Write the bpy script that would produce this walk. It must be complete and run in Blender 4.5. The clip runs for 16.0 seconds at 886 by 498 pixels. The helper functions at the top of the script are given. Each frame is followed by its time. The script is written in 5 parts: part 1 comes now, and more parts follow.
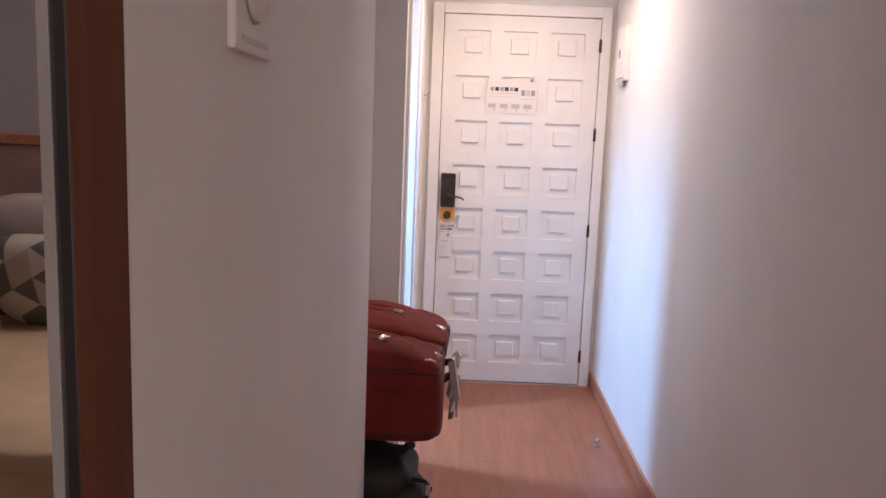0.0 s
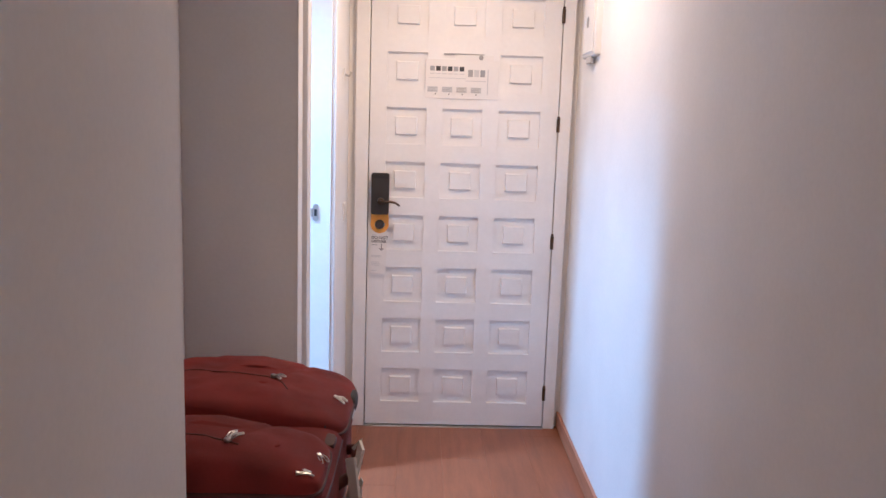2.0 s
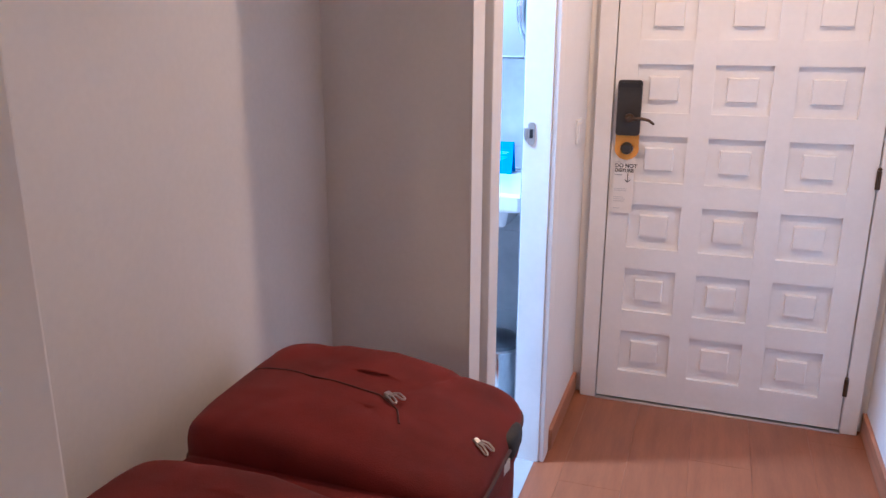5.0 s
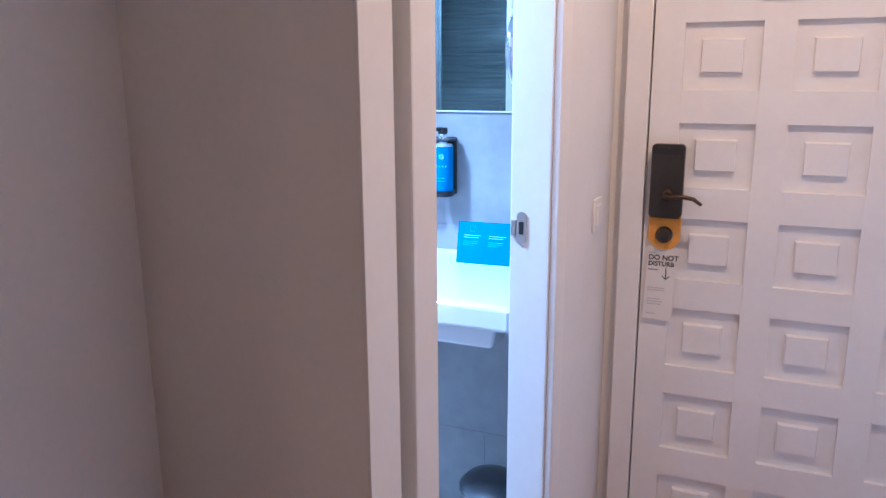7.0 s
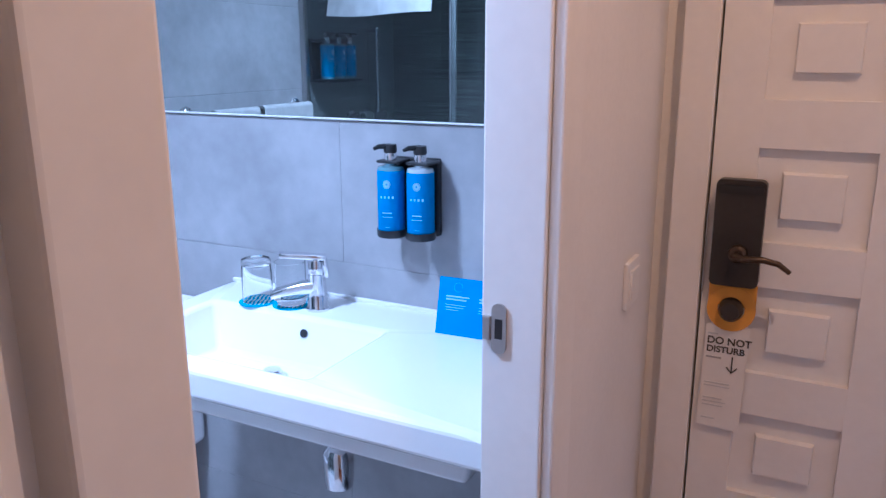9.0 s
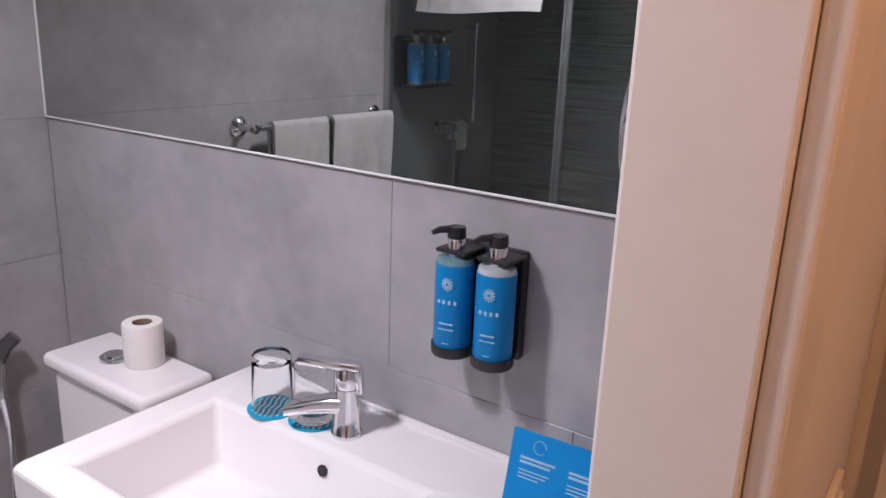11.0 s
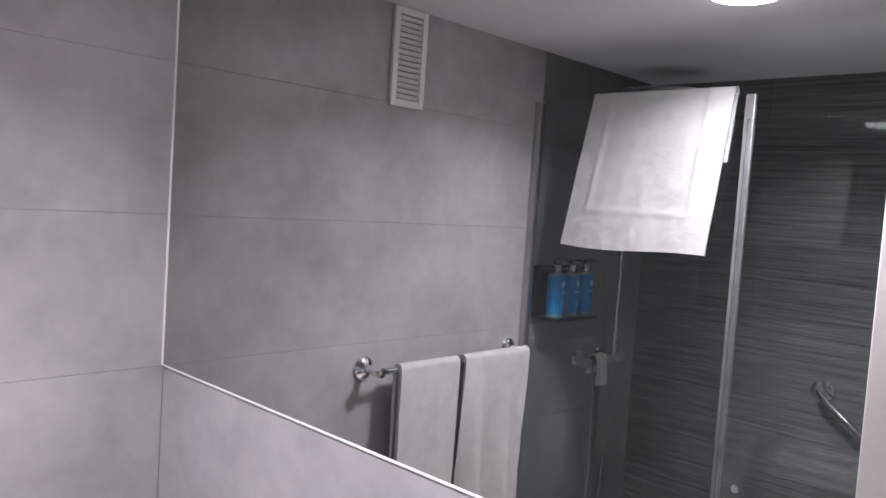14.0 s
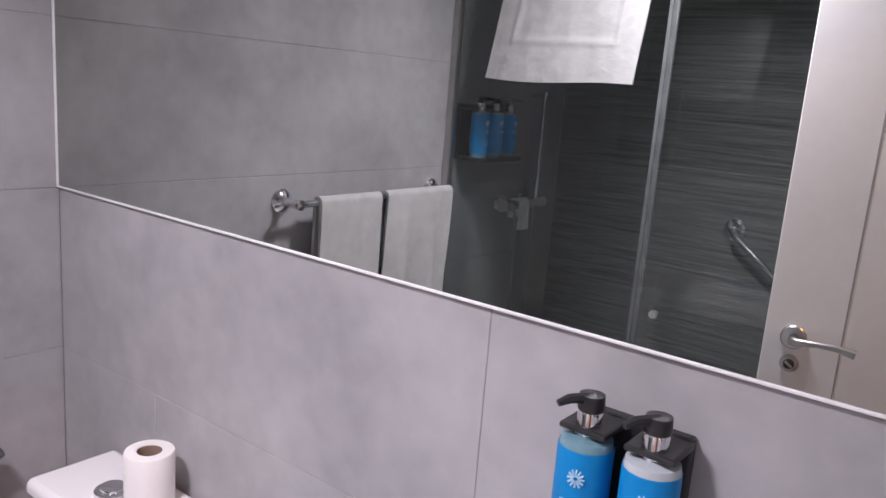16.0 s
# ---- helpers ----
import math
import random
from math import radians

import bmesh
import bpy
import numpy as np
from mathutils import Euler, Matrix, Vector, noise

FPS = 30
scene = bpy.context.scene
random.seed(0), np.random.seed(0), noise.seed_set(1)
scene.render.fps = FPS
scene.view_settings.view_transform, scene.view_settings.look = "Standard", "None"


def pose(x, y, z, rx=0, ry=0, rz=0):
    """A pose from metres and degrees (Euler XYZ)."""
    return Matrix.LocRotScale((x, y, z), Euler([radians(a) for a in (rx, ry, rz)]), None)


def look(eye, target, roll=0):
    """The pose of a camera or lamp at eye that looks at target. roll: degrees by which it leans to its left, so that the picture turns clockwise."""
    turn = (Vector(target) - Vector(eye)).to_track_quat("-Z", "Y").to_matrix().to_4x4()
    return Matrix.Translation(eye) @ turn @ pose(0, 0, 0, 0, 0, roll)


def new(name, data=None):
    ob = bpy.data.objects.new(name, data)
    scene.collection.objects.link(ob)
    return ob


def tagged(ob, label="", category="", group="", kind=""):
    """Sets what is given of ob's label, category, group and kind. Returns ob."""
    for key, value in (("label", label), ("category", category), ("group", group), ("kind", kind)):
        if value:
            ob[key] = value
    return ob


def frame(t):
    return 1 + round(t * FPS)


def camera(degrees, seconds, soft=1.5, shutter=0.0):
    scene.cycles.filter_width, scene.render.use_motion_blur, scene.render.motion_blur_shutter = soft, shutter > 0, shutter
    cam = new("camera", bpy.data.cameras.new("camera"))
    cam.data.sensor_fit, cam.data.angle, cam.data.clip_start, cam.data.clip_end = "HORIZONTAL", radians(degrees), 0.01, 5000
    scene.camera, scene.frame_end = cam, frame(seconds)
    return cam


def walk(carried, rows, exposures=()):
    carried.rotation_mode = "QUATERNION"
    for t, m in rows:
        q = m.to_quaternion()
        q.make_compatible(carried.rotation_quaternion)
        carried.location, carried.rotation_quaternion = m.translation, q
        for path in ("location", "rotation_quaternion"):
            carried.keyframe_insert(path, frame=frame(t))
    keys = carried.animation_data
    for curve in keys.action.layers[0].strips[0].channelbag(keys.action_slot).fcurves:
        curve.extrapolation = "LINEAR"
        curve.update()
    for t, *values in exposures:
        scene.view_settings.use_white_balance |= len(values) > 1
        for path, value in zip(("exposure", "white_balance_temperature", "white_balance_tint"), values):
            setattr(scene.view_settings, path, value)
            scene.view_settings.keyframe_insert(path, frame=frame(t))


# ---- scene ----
from mathutils.bvhtree import BVHTree

cam = camera(59.8, 16.0)
PATH = [
    (0, (0.140, 0.729, 1.409), (0.121, 2.706, 1.110), 2.28),
    (0.5, (0.197, 0.920, 1.402), (0.188, 2.893, 1.080), 2.11),
    (1, (0.198, 1.162, 1.396), (0.230, 3.135, 1.075), 2.38),
    (1.5, (0.236, 1.347, 1.388), (0.314, 3.320, 1.071), 2.12),
    (2, (0.283, 1.524, 1.381), (0.352, 3.500, 1.079), 1.87),
    (2.5, (0.294, 1.737, 1.361), (0.320, 3.714, 1.056), 1.89),
    (3, (0.315, 1.913, 1.335), (0.140, 3.868, 0.953), 0.76),
    (3.2, (0.335, 1.940, 1.325), (-0.011, 3.852, 0.850), 0.01),
    (5.3, (0.388, 2.342, 1.350), (-0.261, 4.155, 0.809), 0.14),
    (5.5, (0.383, 2.401, 1.363), (-0.286, 4.210, 0.832), 0.16),
    (6, (0.359, 2.579, 1.357), (-0.380, 4.369, 0.858), -0.05),
    (6.5, (0.324, 2.785, 1.374), (-0.440, 4.574, 0.910), -0.18),
    (7, (0.345, 2.987, 1.375), (-0.414, 4.780, 0.919), -0.34),
    (7.5, (0.342, 3.164, 1.369), (-0.460, 4.940, 0.917), -0.26),
    (8, (0.279, 3.344, 1.380), (-0.549, 5.109, 0.934), -0.03),
    (8.2, (0.276, 3.401, 1.378), (-0.559, 5.162, 0.929), -0.05),
    (10.3, (0.129, 3.954, 1.451), (-0.861, 5.593, 0.871), 1.48),
    (10.5, (0.104, 4.007, 1.456), (-0.906, 5.636, 0.883), 2.18),
    (11, (0.023, 4.078, 1.480), (-1.068, 5.662, 0.931), 2.28),
    (11.5, (-0.034, 4.111, 1.519), (-1.211, 5.654, 1.035), 2.73),
    (12, (-0.097, 4.183, 1.540), (-1.315, 5.714, 1.123), 5.36),
    (12.5, (-0.150, 4.213, 1.578), (-1.413, 5.728, 1.247), 5.11),
    (13, (-0.148, 4.242, 1.586), (-1.493, 5.695, 1.304), 4.13),
    (13.5, (-0.189, 4.233, 1.612), (-1.572, 5.665, 1.425), 3.86),
    (14, (-0.204, 4.246, 1.632), (-1.586, 5.687, 1.510), 3.89),
    (14.5, (-0.227, 4.261, 1.635), (-1.608, 5.705, 1.551), 4.09),
    (15, (-0.235, 4.288, 1.608), (-1.565, 5.771, 1.432), 4.26),
    (15.5, (-0.254, 4.280, 1.539), (-1.476, 5.820, 1.173), 4.4),
    (16, (-0.250, 4.283, 1.498), (-1.424, 5.849, 1.086), 4.5),
]
walk(cam, [(t, look(eye, target, roll)) for t, eye, target, roll in PATH],
     exposures=[(0.0, 0.05, 3720, -8), (1.0, 0.10, 3710, -9), (2.0, -0.06, 3700, -9), (3.0, -0.02, 3720, -8), (5.5, -0.12, 3840, -4), (6.5, -0.30, 3760, -5), (7.0, -0.40, 3760, -4), (8.2, -0.76, 3740, -1), (10.3, -1.56, 6000, 13), (11.0, -1.66, 6550, 15), (11.5, -1.62, 6520, 15), (12.0, -1.36, 6550, 15), (13.0, -0.94, 6500, 15), (13.6, -0.94, 6520, 16), (14.5, -1.16, 6550, 17), (16.0, -1.30, 6550, 17)])

# ---- world and light ----
world = bpy.data.worlds.new("world")
scene.world = world
world.use_nodes = True
world.node_tree.nodes["Background"].inputs[0].default_value = (0.5, 0.55, 0.65, 1)
world.node_tree.nodes["Background"].inputs[1].default_value = 0.05


def disc_lamp(name, x, y, z, size, watts, colour, spread=180):
    data = bpy.data.lights.new(name, "AREA")
    data.shape, data.size, data.energy, data.color = "DISK", size, watts, colour
    data.spread = radians(spread)
    ob = new(name, data)
    ob.location = (x, y, z)
    return ob


WARM, COOL = (1.0, 0.445, 0.175), (0.96, 0.91, 1.0)
disc_lamp("corridor_lamp", 0.46, 4.175, 2.375, 0.05, 18.5, WARM, 162)
disc_lamp("bathroom_lamp", -0.905, 4.137, 2.094, 0.17, 42, COOL, 147)
# Added unseen lamp over the bedroom; fills alcove, near walls and entrance door.
disc_lamp("bedroom_fill_lamp", 0.32, -1.0, 2.375, 0.30, 37, (1.0, 0.465, 0.20))


# ---- materials ----
def material(name, colour, rough=0.5, metal=0.0, vary=0.06, scale=6.0, grain=60.0, bump=0.05, stretch=(1, 1, 1), dark=None, coat=0.0, spread=0.0, random_tone=0.0):
    """A painted, woven or stony surface: tone varies at a coarse and a fine scale, with fine relief."""
    m = bpy.data.materials.new(name)
    m.use_nodes = True
    t = m.node_tree
    n, link = t.nodes, t.links
    b = n["Principled BSDF"]
    b.inputs["Roughness"].default_value, b.inputs["Metallic"].default_value = rough, metal
    b.inputs["Coat Weight"].default_value = coat
    geo = n.new("ShaderNodeNewGeometry")
    mp = n.new("ShaderNodeMapping")
    mp.inputs["Scale"].default_value = stretch
    link.new(geo.outputs["Position"], mp.inputs["Vector"])
    big, fine = n.new("ShaderNodeTexNoise"), n.new("ShaderNodeTexNoise")
    big.inputs["Scale"].default_value, fine.inputs["Scale"].default_value = scale, grain
    big.inputs["Detail"].default_value, fine.inputs["Detail"].default_value = 5, 4
    for x in (big, fine):
        link.new(mp.outputs[0], x.inputs["Vector"])
    add = n.new("ShaderNodeMath")
    add.operation = "MULTIPLY_ADD"
    add.inputs[1].default_value = 0.35
    link.new(fine.outputs["Fac"], add.inputs[0])
    link.new(big.outputs["Fac"], add.inputs[2])
    ramp = n.new("ShaderNodeValToRGB")
    low = dark or [max(0, c * (1 - 2 * vary)) for c in colour]
    high = [min(1, c * (1 + vary)) for c in colour]
    ramp.color_ramp.elements[0].position, ramp.color_ramp.elements[1].position = 0.45, 0.9
    ramp.color_ramp.elements[0].color, ramp.color_ramp.elements[1].color = (*low, 1), (*high, 1)
    link.new(add.outputs[0], ramp.inputs[0])
    out = ramp.outputs[0]
    if random_tone:
        info, hsv = n.new("ShaderNodeObjectInfo"), n.new("ShaderNodeHueSaturation")
        mr = n.new("ShaderNodeMapRange")
        mr.inputs["To Min"].default_value, mr.inputs["To Max"].default_value = 1 - random_tone, 1 + random_tone
        link.new(info.outputs["Random"], mr.inputs["Value"])
        link.new(mr.outputs[0], hsv.inputs["Value"])
        link.new(out, hsv.inputs["Color"])
        out = hsv.outputs[0]
    link.new(out, b.inputs["Base Color"])
    if spread:
        mr = n.new("ShaderNodeMapRange")
        mr.inputs["To Min"].default_value, mr.inputs["To Max"].default_value = max(0.02, rough - spread), rough + spread
        link.new(big.outputs["Fac"], mr.inputs["Value"])
        link.new(mr.outputs[0], b.inputs["Roughness"])
    if bump:
        bp = n.new("ShaderNodeBump")
        bp.inputs["Strength"].default_value, bp.inputs["Distance"].default_value = bump, 0.004
        link.new(add.outputs[0], bp.inputs["Height"])
        link.new(bp.outputs[0], b.inputs["Normal"])
    return m


def clear(name, colour, rough=0.0, ior=1.45):
    m = bpy.data.materials.new(name)
    m.use_nodes = True
    b = m.node_tree.nodes["Principled BSDF"]
    b.inputs["Base Color"].default_value, b.inputs["Roughness"].default_value = (*colour, 1), rough
    b.inputs["Transmission Weight"].default_value, b.inputs["IOR"].default_value = 1.0, ior
    return m


def glowing(name, colour, strength):
    m = bpy.data.materials.new(name)
    m.use_nodes = True
    b = m.node_tree.nodes["Principled BSDF"]
    b.inputs["Base Color"].default_value = (0.8, 0.8, 0.8, 1)
    b.inputs["Emission Color"].default_value, b.inputs["Emission Strength"].default_value = (*colour, 1), strength
    return m


def striped(name):
    """Dark ceramic with fine uneven horizontal ribs."""
    m = material(name, (0.172, 0.173, 0.168), 0.32, vary=0.29, scale=1.0, grain=4.0, stretch=(2.6, 2.6, 115.0), bump=0.20, spread=0.08)
    return m


PLASTER = material("white_plaster", (0.85, 0.84, 0.825), 0.75, vary=0.03, scale=2.5, grain=90, bump=0.06)
CEILING = material("ceiling_paint", (0.82, 0.82, 0.82), 0.8, vary=0.02, scale=2, grain=70, bump=0.04)
LACQUER = material("white_lacquer", (0.85, 0.84, 0.825), 0.38, vary=0.03, scale=4, grain=50, bump=0.03)
LAMINATE = material("laminate_planks", (0.265, 0.100, 0.040), 0.33, vary=0.11, scale=7, grain=50, stretch=(4, 0.5, 4), bump=0.04, random_tone=0.06)
UNDERLAY = material("dark_joint", (0.28, 0.12, 0.06), 0.7)
SKIRTING = material("wood_skirting", (0.40, 0.185, 0.095), 0.45, vary=0.14, scale=6, grain=60, stretch=(4, 0.6, 8), bump=0.05)
BROWN_WOOD = material("brown_wood", (0.135, 0.043, 0.010), 0.9, vary=0.16, scale=5, grain=60, stretch=(6, 6, 0.6), bump=0.05)
TILE = material("grey_wall_tile", (0.40, 0.398, 0.408), 0.36, vary=0.13, scale=3.6, grain=24, bump=0.03, spread=0.06)
GROUT = material("pale_grout", (0.37, 0.37, 0.37), 0.8, grain=150)
TILE_DARK = material("dark_plain_tile", (0.17, 0.175, 0.174), 0.36, vary=0.12, scale=3.2, grain=24, bump=0.03, spread=0.06)
TILE_SHOWER = striped("ribbed_dark_tile")
TILE_FLOOR = material("pale_floor_tile", (0.55, 0.55, 0.55), 0.35, vary=0.08, scale=4, grain=30, bump=0.03)
SILICONE = material("white_silicone", (0.82, 0.82, 0.82), 0.5, grain=200, bump=0.2)
CERAMIC = material("white_ceramic", (0.84, 0.84, 0.85), 0.12, vary=0.01, scale=3, grain=20, bump=0.0, coat=0.4)
CHROME = material("chrome", (0.80, 0.80, 0.82), 0.10, 1.0, vary=0.04, scale=9, grain=60, bump=0.0, spread=0.05)
STEEL = material("brushed_steel", (0.55, 0.54, 0.53), 0.30, 1.0, vary=0.06, scale=9, grain=90, bump=0.02)
MIRROR = material("mirror_silver", (0.55, 0.575, 0.56), 0.0, 1.0, vary=0.004, scale=2, grain=5, bump=0.0)
MIRROR.node_tree.nodes["Principled BSDF"].inputs["Roughness"].default_value = 0.0
ROOM_MIRROR = material("room_mirror_silver", (0.86, 0.87, 0.86), 0.01, 1.0, vary=0.004, scale=2, grain=5, bump=0.0)
GLASS = clear("shower_glass", (0.80, 0.85, 0.84), 0.0)
TUMBLER = clear("tumbler_glass", (0.985, 0.99, 0.99), 0.0, 1.22)
BLACK = material("black_plastic", (0.018, 0.018, 0.02), 0.42, vary=0.1, grain=120)
LOCK_BLACK = material("lock_housing", (0.035, 0.03, 0.028), 0.38, vary=0.15, scale=14, grain=120, bump=0.04)
BRONZE = material("dark_bronze", (0.10, 0.07, 0.05), 0.35, 0.8, vary=0.15, grain=90)
ORANGE = material("amber_card", (0.75, 0.36, 0.03), 0.55, vary=0.04, grain=90, bump=0.01)
PAPER = material("white_paper", (0.80, 0.78, 0.75), 0.65, vary=0.02, grain=120, bump=0.03)
INK = material("dark_ink", (0.05, 0.05, 0.055), 0.6, grain=200)
GREY_INK = material("grey_ink", (0.36, 0.36, 0.37), 0.6, grain=200)
PALE_INK = material("pale_ink", (0.60, 0.60, 0.60), 0.6, grain=200)
BLUE = material("blue_label", (0.0, 0.21, 0.52), 0.40, vary=0.05, scale=8, grain=90, bump=0.01)
CARD_BLUE = material("blue_card", (0.0, 0.24, 0.60), 0.45, vary=0.04, scale=8, grain=90, bump=0.01)
LABEL_WHITE = material("label_print", (0.34, 0.56, 0.74), 0.5, grain=200, bump=0.0)
COASTER_BLUE = material("coaster_blue", (0.0, 0.36, 0.60), 0.5, vary=0.04, scale=8, grain=90, bump=0.01)
CLEAR_BLUE = material("tinted_bottle", (0.16, 0.30, 0.36), 0.12, vary=0.05, scale=20, grain=90, bump=0.0, coat=0.5)
LIQUID = material("milky_soap", (0.46, 0.51, 0.54), 0.15, vary=0.05, scale=20, grain=90, bump=0.0, coat=0.5)
TERRY = material("white_terry", (0.50, 0.50, 0.49), 0.95, vary=0.05, scale=25, grain=420, bump=0.7)
TISSUE = material("tissue_roll", (0.82, 0.81, 0.80), 0.9, vary=0.02, grain=200, bump=0.25)
CARDBOARD = material("cardboard_tube", (0.30, 0.22, 0.17), 0.9, grain=120)
RED_CLOTH = material("red_canvas", (0.155, 0.0085, 0.005), 0.85, vary=0.22, scale=9, grain=520, bump=0.5)
RED_DARK = material("dark_red_trim", (0.055, 0.006, 0.005), 0.6, vary=0.2, scale=9, grain=200, bump=0.3)
BLACK_CLOTH = material("black_nylon", (0.016, 0.016, 0.018), 0.62, vary=0.25, scale=12, grain=300, bump=0.5)
TAG_GREY = material("tag_plastic", (0.55, 0.54, 0.53), 0.45, grain=90)
SEAL = material("grey_seal", (0.14, 0.145, 0.145), 0.35, vary=0.12, scale=14, grain=90, bump=0.02)
LID_STEEL = material("dark_steel", (0.24, 0.25, 0.27), 0.28, 1.0, vary=0.08, scale=9, grain=90, bump=0.02)
GREYWALL = material("bedroom_paint", (0.50, 0.50, 0.60), 0.8, vary=0.03, scale=2, grain=80, bump=0.05)
MAUVE = material("upholstered_headboard", (0.36, 0.24, 0.24), 0.85, vary=0.1, scale=8, grain=300, bump=0.4)
SHEET = material("cream_bed_linen", (0.50, 0.40, 0.28), 0.9, vary=0.06, scale=7, grain=300, bump=0.3)
PILLOW_WHITE = material("white_pillowcase", (0.52, 0.47, 0.46), 0.9, vary=0.04, scale=9, grain=300, bump=0.3)
MUSTARD = material("mustard_cushion", (0.52, 0.24, 0.04), 0.9, vary=0.1, scale=9, grain=300, bump=0.4)
DIFFUSER = glowing("lamp_diffuser", (0.95, 0.96, 1.0), 80.0)
for card_print in (BLUE, CARD_BLUE, COASTER_BLUE, LABEL_WHITE):
    card_print.node_tree.nodes["Principled BSDF"].inputs["Specular IOR Level"].default_value = 0.22
DIFFUSER_WARM = glowing("lamp_diffuser_warm", (1.0, 0.85, 0.68), 12.0)


def patterned(name):
    """Printed cotton in grey, white and charcoal facets."""
    m = material(name, (0.5, 0.5, 0.5), 0.9, grain=300, bump=0.3)
    t = m.node_tree
    geo = [x for x in t.nodes if x.bl_idname == "ShaderNodeNewGeometry"][0]
    cells = t.nodes.new("ShaderNodeCombineXYZ")
    for k, across in enumerate(((5.5, 0.0, 9.0), (-5.5, 0.0, 9.0), (11.0, 0.0, 0.0))):
        dot, whole = t.nodes.new("ShaderNodeVectorMath"), t.nodes.new("ShaderNodeMath")
        dot.operation, whole.operation = "DOT_PRODUCT", "FLOOR"
        dot.inputs[1].default_value = across
        t.links.new(geo.outputs["Position"], dot.inputs[0])
        t.links.new(dot.outputs["Value"], whole.inputs[0])
        t.links.new(whole.outputs[0], cells.inputs[k])
    v = t.nodes.new("ShaderNodeTexWhiteNoise")
    ramp = t.nodes.new("ShaderNodeValToRGB")
    ramp.color_ramp.interpolation = "CONSTANT"
    e = ramp.color_ramp.elements
    e[0].position, e[0].color = 0.0, (0.13, 0.14, 0.145, 1)
    e[1].position, e[1].color = 0.35, (0.42, 0.40, 0.37, 1)
    x = e.new(0.7)
    x.color = (0.55, 0.52, 0.48, 1)
    t.links.new(cells.outputs[0], v.inputs["Vector"])
    t.links.new(v.outputs["Value"], ramp.inputs[0])
    t.links.new(ramp.outputs[0], t.nodes["Principled BSDF"].inputs["Base Color"])
    return m


FACETS = patterned("faceted_print")


# ---- shaping helpers ----
def box(x0, x1, y0, y1, z0, z1, bevel=0.0, seg=2, bm=None):
    own = bmesh.new()
    bmesh.ops.create_cube(own, size=1.0)
    for v in own.verts:
        v.co = Vector(((x0 + x1) / 2 + v.co.x * (x1 - x0), (y0 + y1) / 2 + v.co.y * (y1 - y0), (z0 + z1) / 2 + v.co.z * (z1 - z0)))
    if bevel:
        bmesh.ops.bevel(own, geom=own.edges[:], offset=bevel, segments=seg, profile=0.5, affect="EDGES")
    plain_faces(own)
    return join(bm, own)


def plain_faces(own):
    """Marks the faces square to the axes, which mesh_of() leaves flat-shaded."""
    own.normal_update()
    for f in own.faces:
        f.smooth = max(abs(c) for c in f.normal) > 0.9995


def join(bm, own):
    if bm is None:
        return own
    me = bpy.data.meshes.new("scratch")
    own.to_mesh(me)
    own.free()
    bm.from_mesh(me)
    bpy.data.meshes.remove(me)
    return bm


def turned(bm, own, m):
    """Applies m to a mesh and joins it to bm."""
    bmesh.ops.transform(own, matrix=m, verts=own.verts[:])
    return join(bm, own)


def tube(points, radius, seg=12, bm=None, caps=True):
    """A round bar along the points; radius may be a list."""
    own = bmesh.new()
    pts = [Vector(p) for p in points]
    rings, up = [], None
    for i, p in enumerate(pts):
        d = (pts[min(i + 1, len(pts) - 1)] - pts[max(i - 1, 0)]).normalized()
        if up is None:
            up = Vector((0, 0, 1)) if abs(d.z) < 0.9 else Vector((1, 0, 0))
        side = d.cross(up).normalized()
        up = side.cross(d).normalized()
        r = radius[i] if isinstance(radius, (list, tuple)) else radius
        rings.append([own.verts.new(p + (side * math.cos(a) + up * math.sin(a)) * r) for a in [2 * math.pi * k / seg for k in range(seg)]])
    for a, b in zip(rings, rings[1:]):
        for k in range(seg):
            own.faces.new((a[k], a[(k + 1) % seg], b[(k + 1) % seg], b[k]))
    if caps:
        own.faces.new(rings[0][::-1])
        own.faces.new(rings[-1])
    bmesh.ops.recalc_face_normals(own, faces=own.faces[:])
    return join(bm, own)


def lathe(profile, centre=(0, 0, 0), seg=28, bm=None, m=None):
    """Turns (radius, height) pairs round an upright axis."""
    own = bmesh.new()
    rings = []
    for r, z in profile:
        rings.append([own.verts.new((max(r, 1e-4) * math.cos(2 * math.pi * k / seg), max(r, 1e-4) * math.sin(2 * math.pi * k / seg), z)) for k in range(seg)])
    for a, b in zip(rings, rings[1:]):
        for k in range(seg):
            own.faces.new((a[k], a[(k + 1) % seg], b[(k + 1) % seg], b[k]))
    if profile[0][0] > 0.001 and profile[-1][0] > 0.001:
        for k in range(seg):
            own.faces.new((rings[-1][k], rings[-1][(k + 1) % seg], rings[0][(k + 1) % seg], rings[0][k]))
    else:
        own.faces.new(rings[0][::-1])
        own.faces.new(rings[-1])
    bmesh.ops.recalc_face_normals(own, faces=own.faces[:])
    bmesh.ops.transform(own, matrix=Matrix.Translation(centre) @ (m or Matrix()), verts=own.verts[:])
    return join(bm, own)


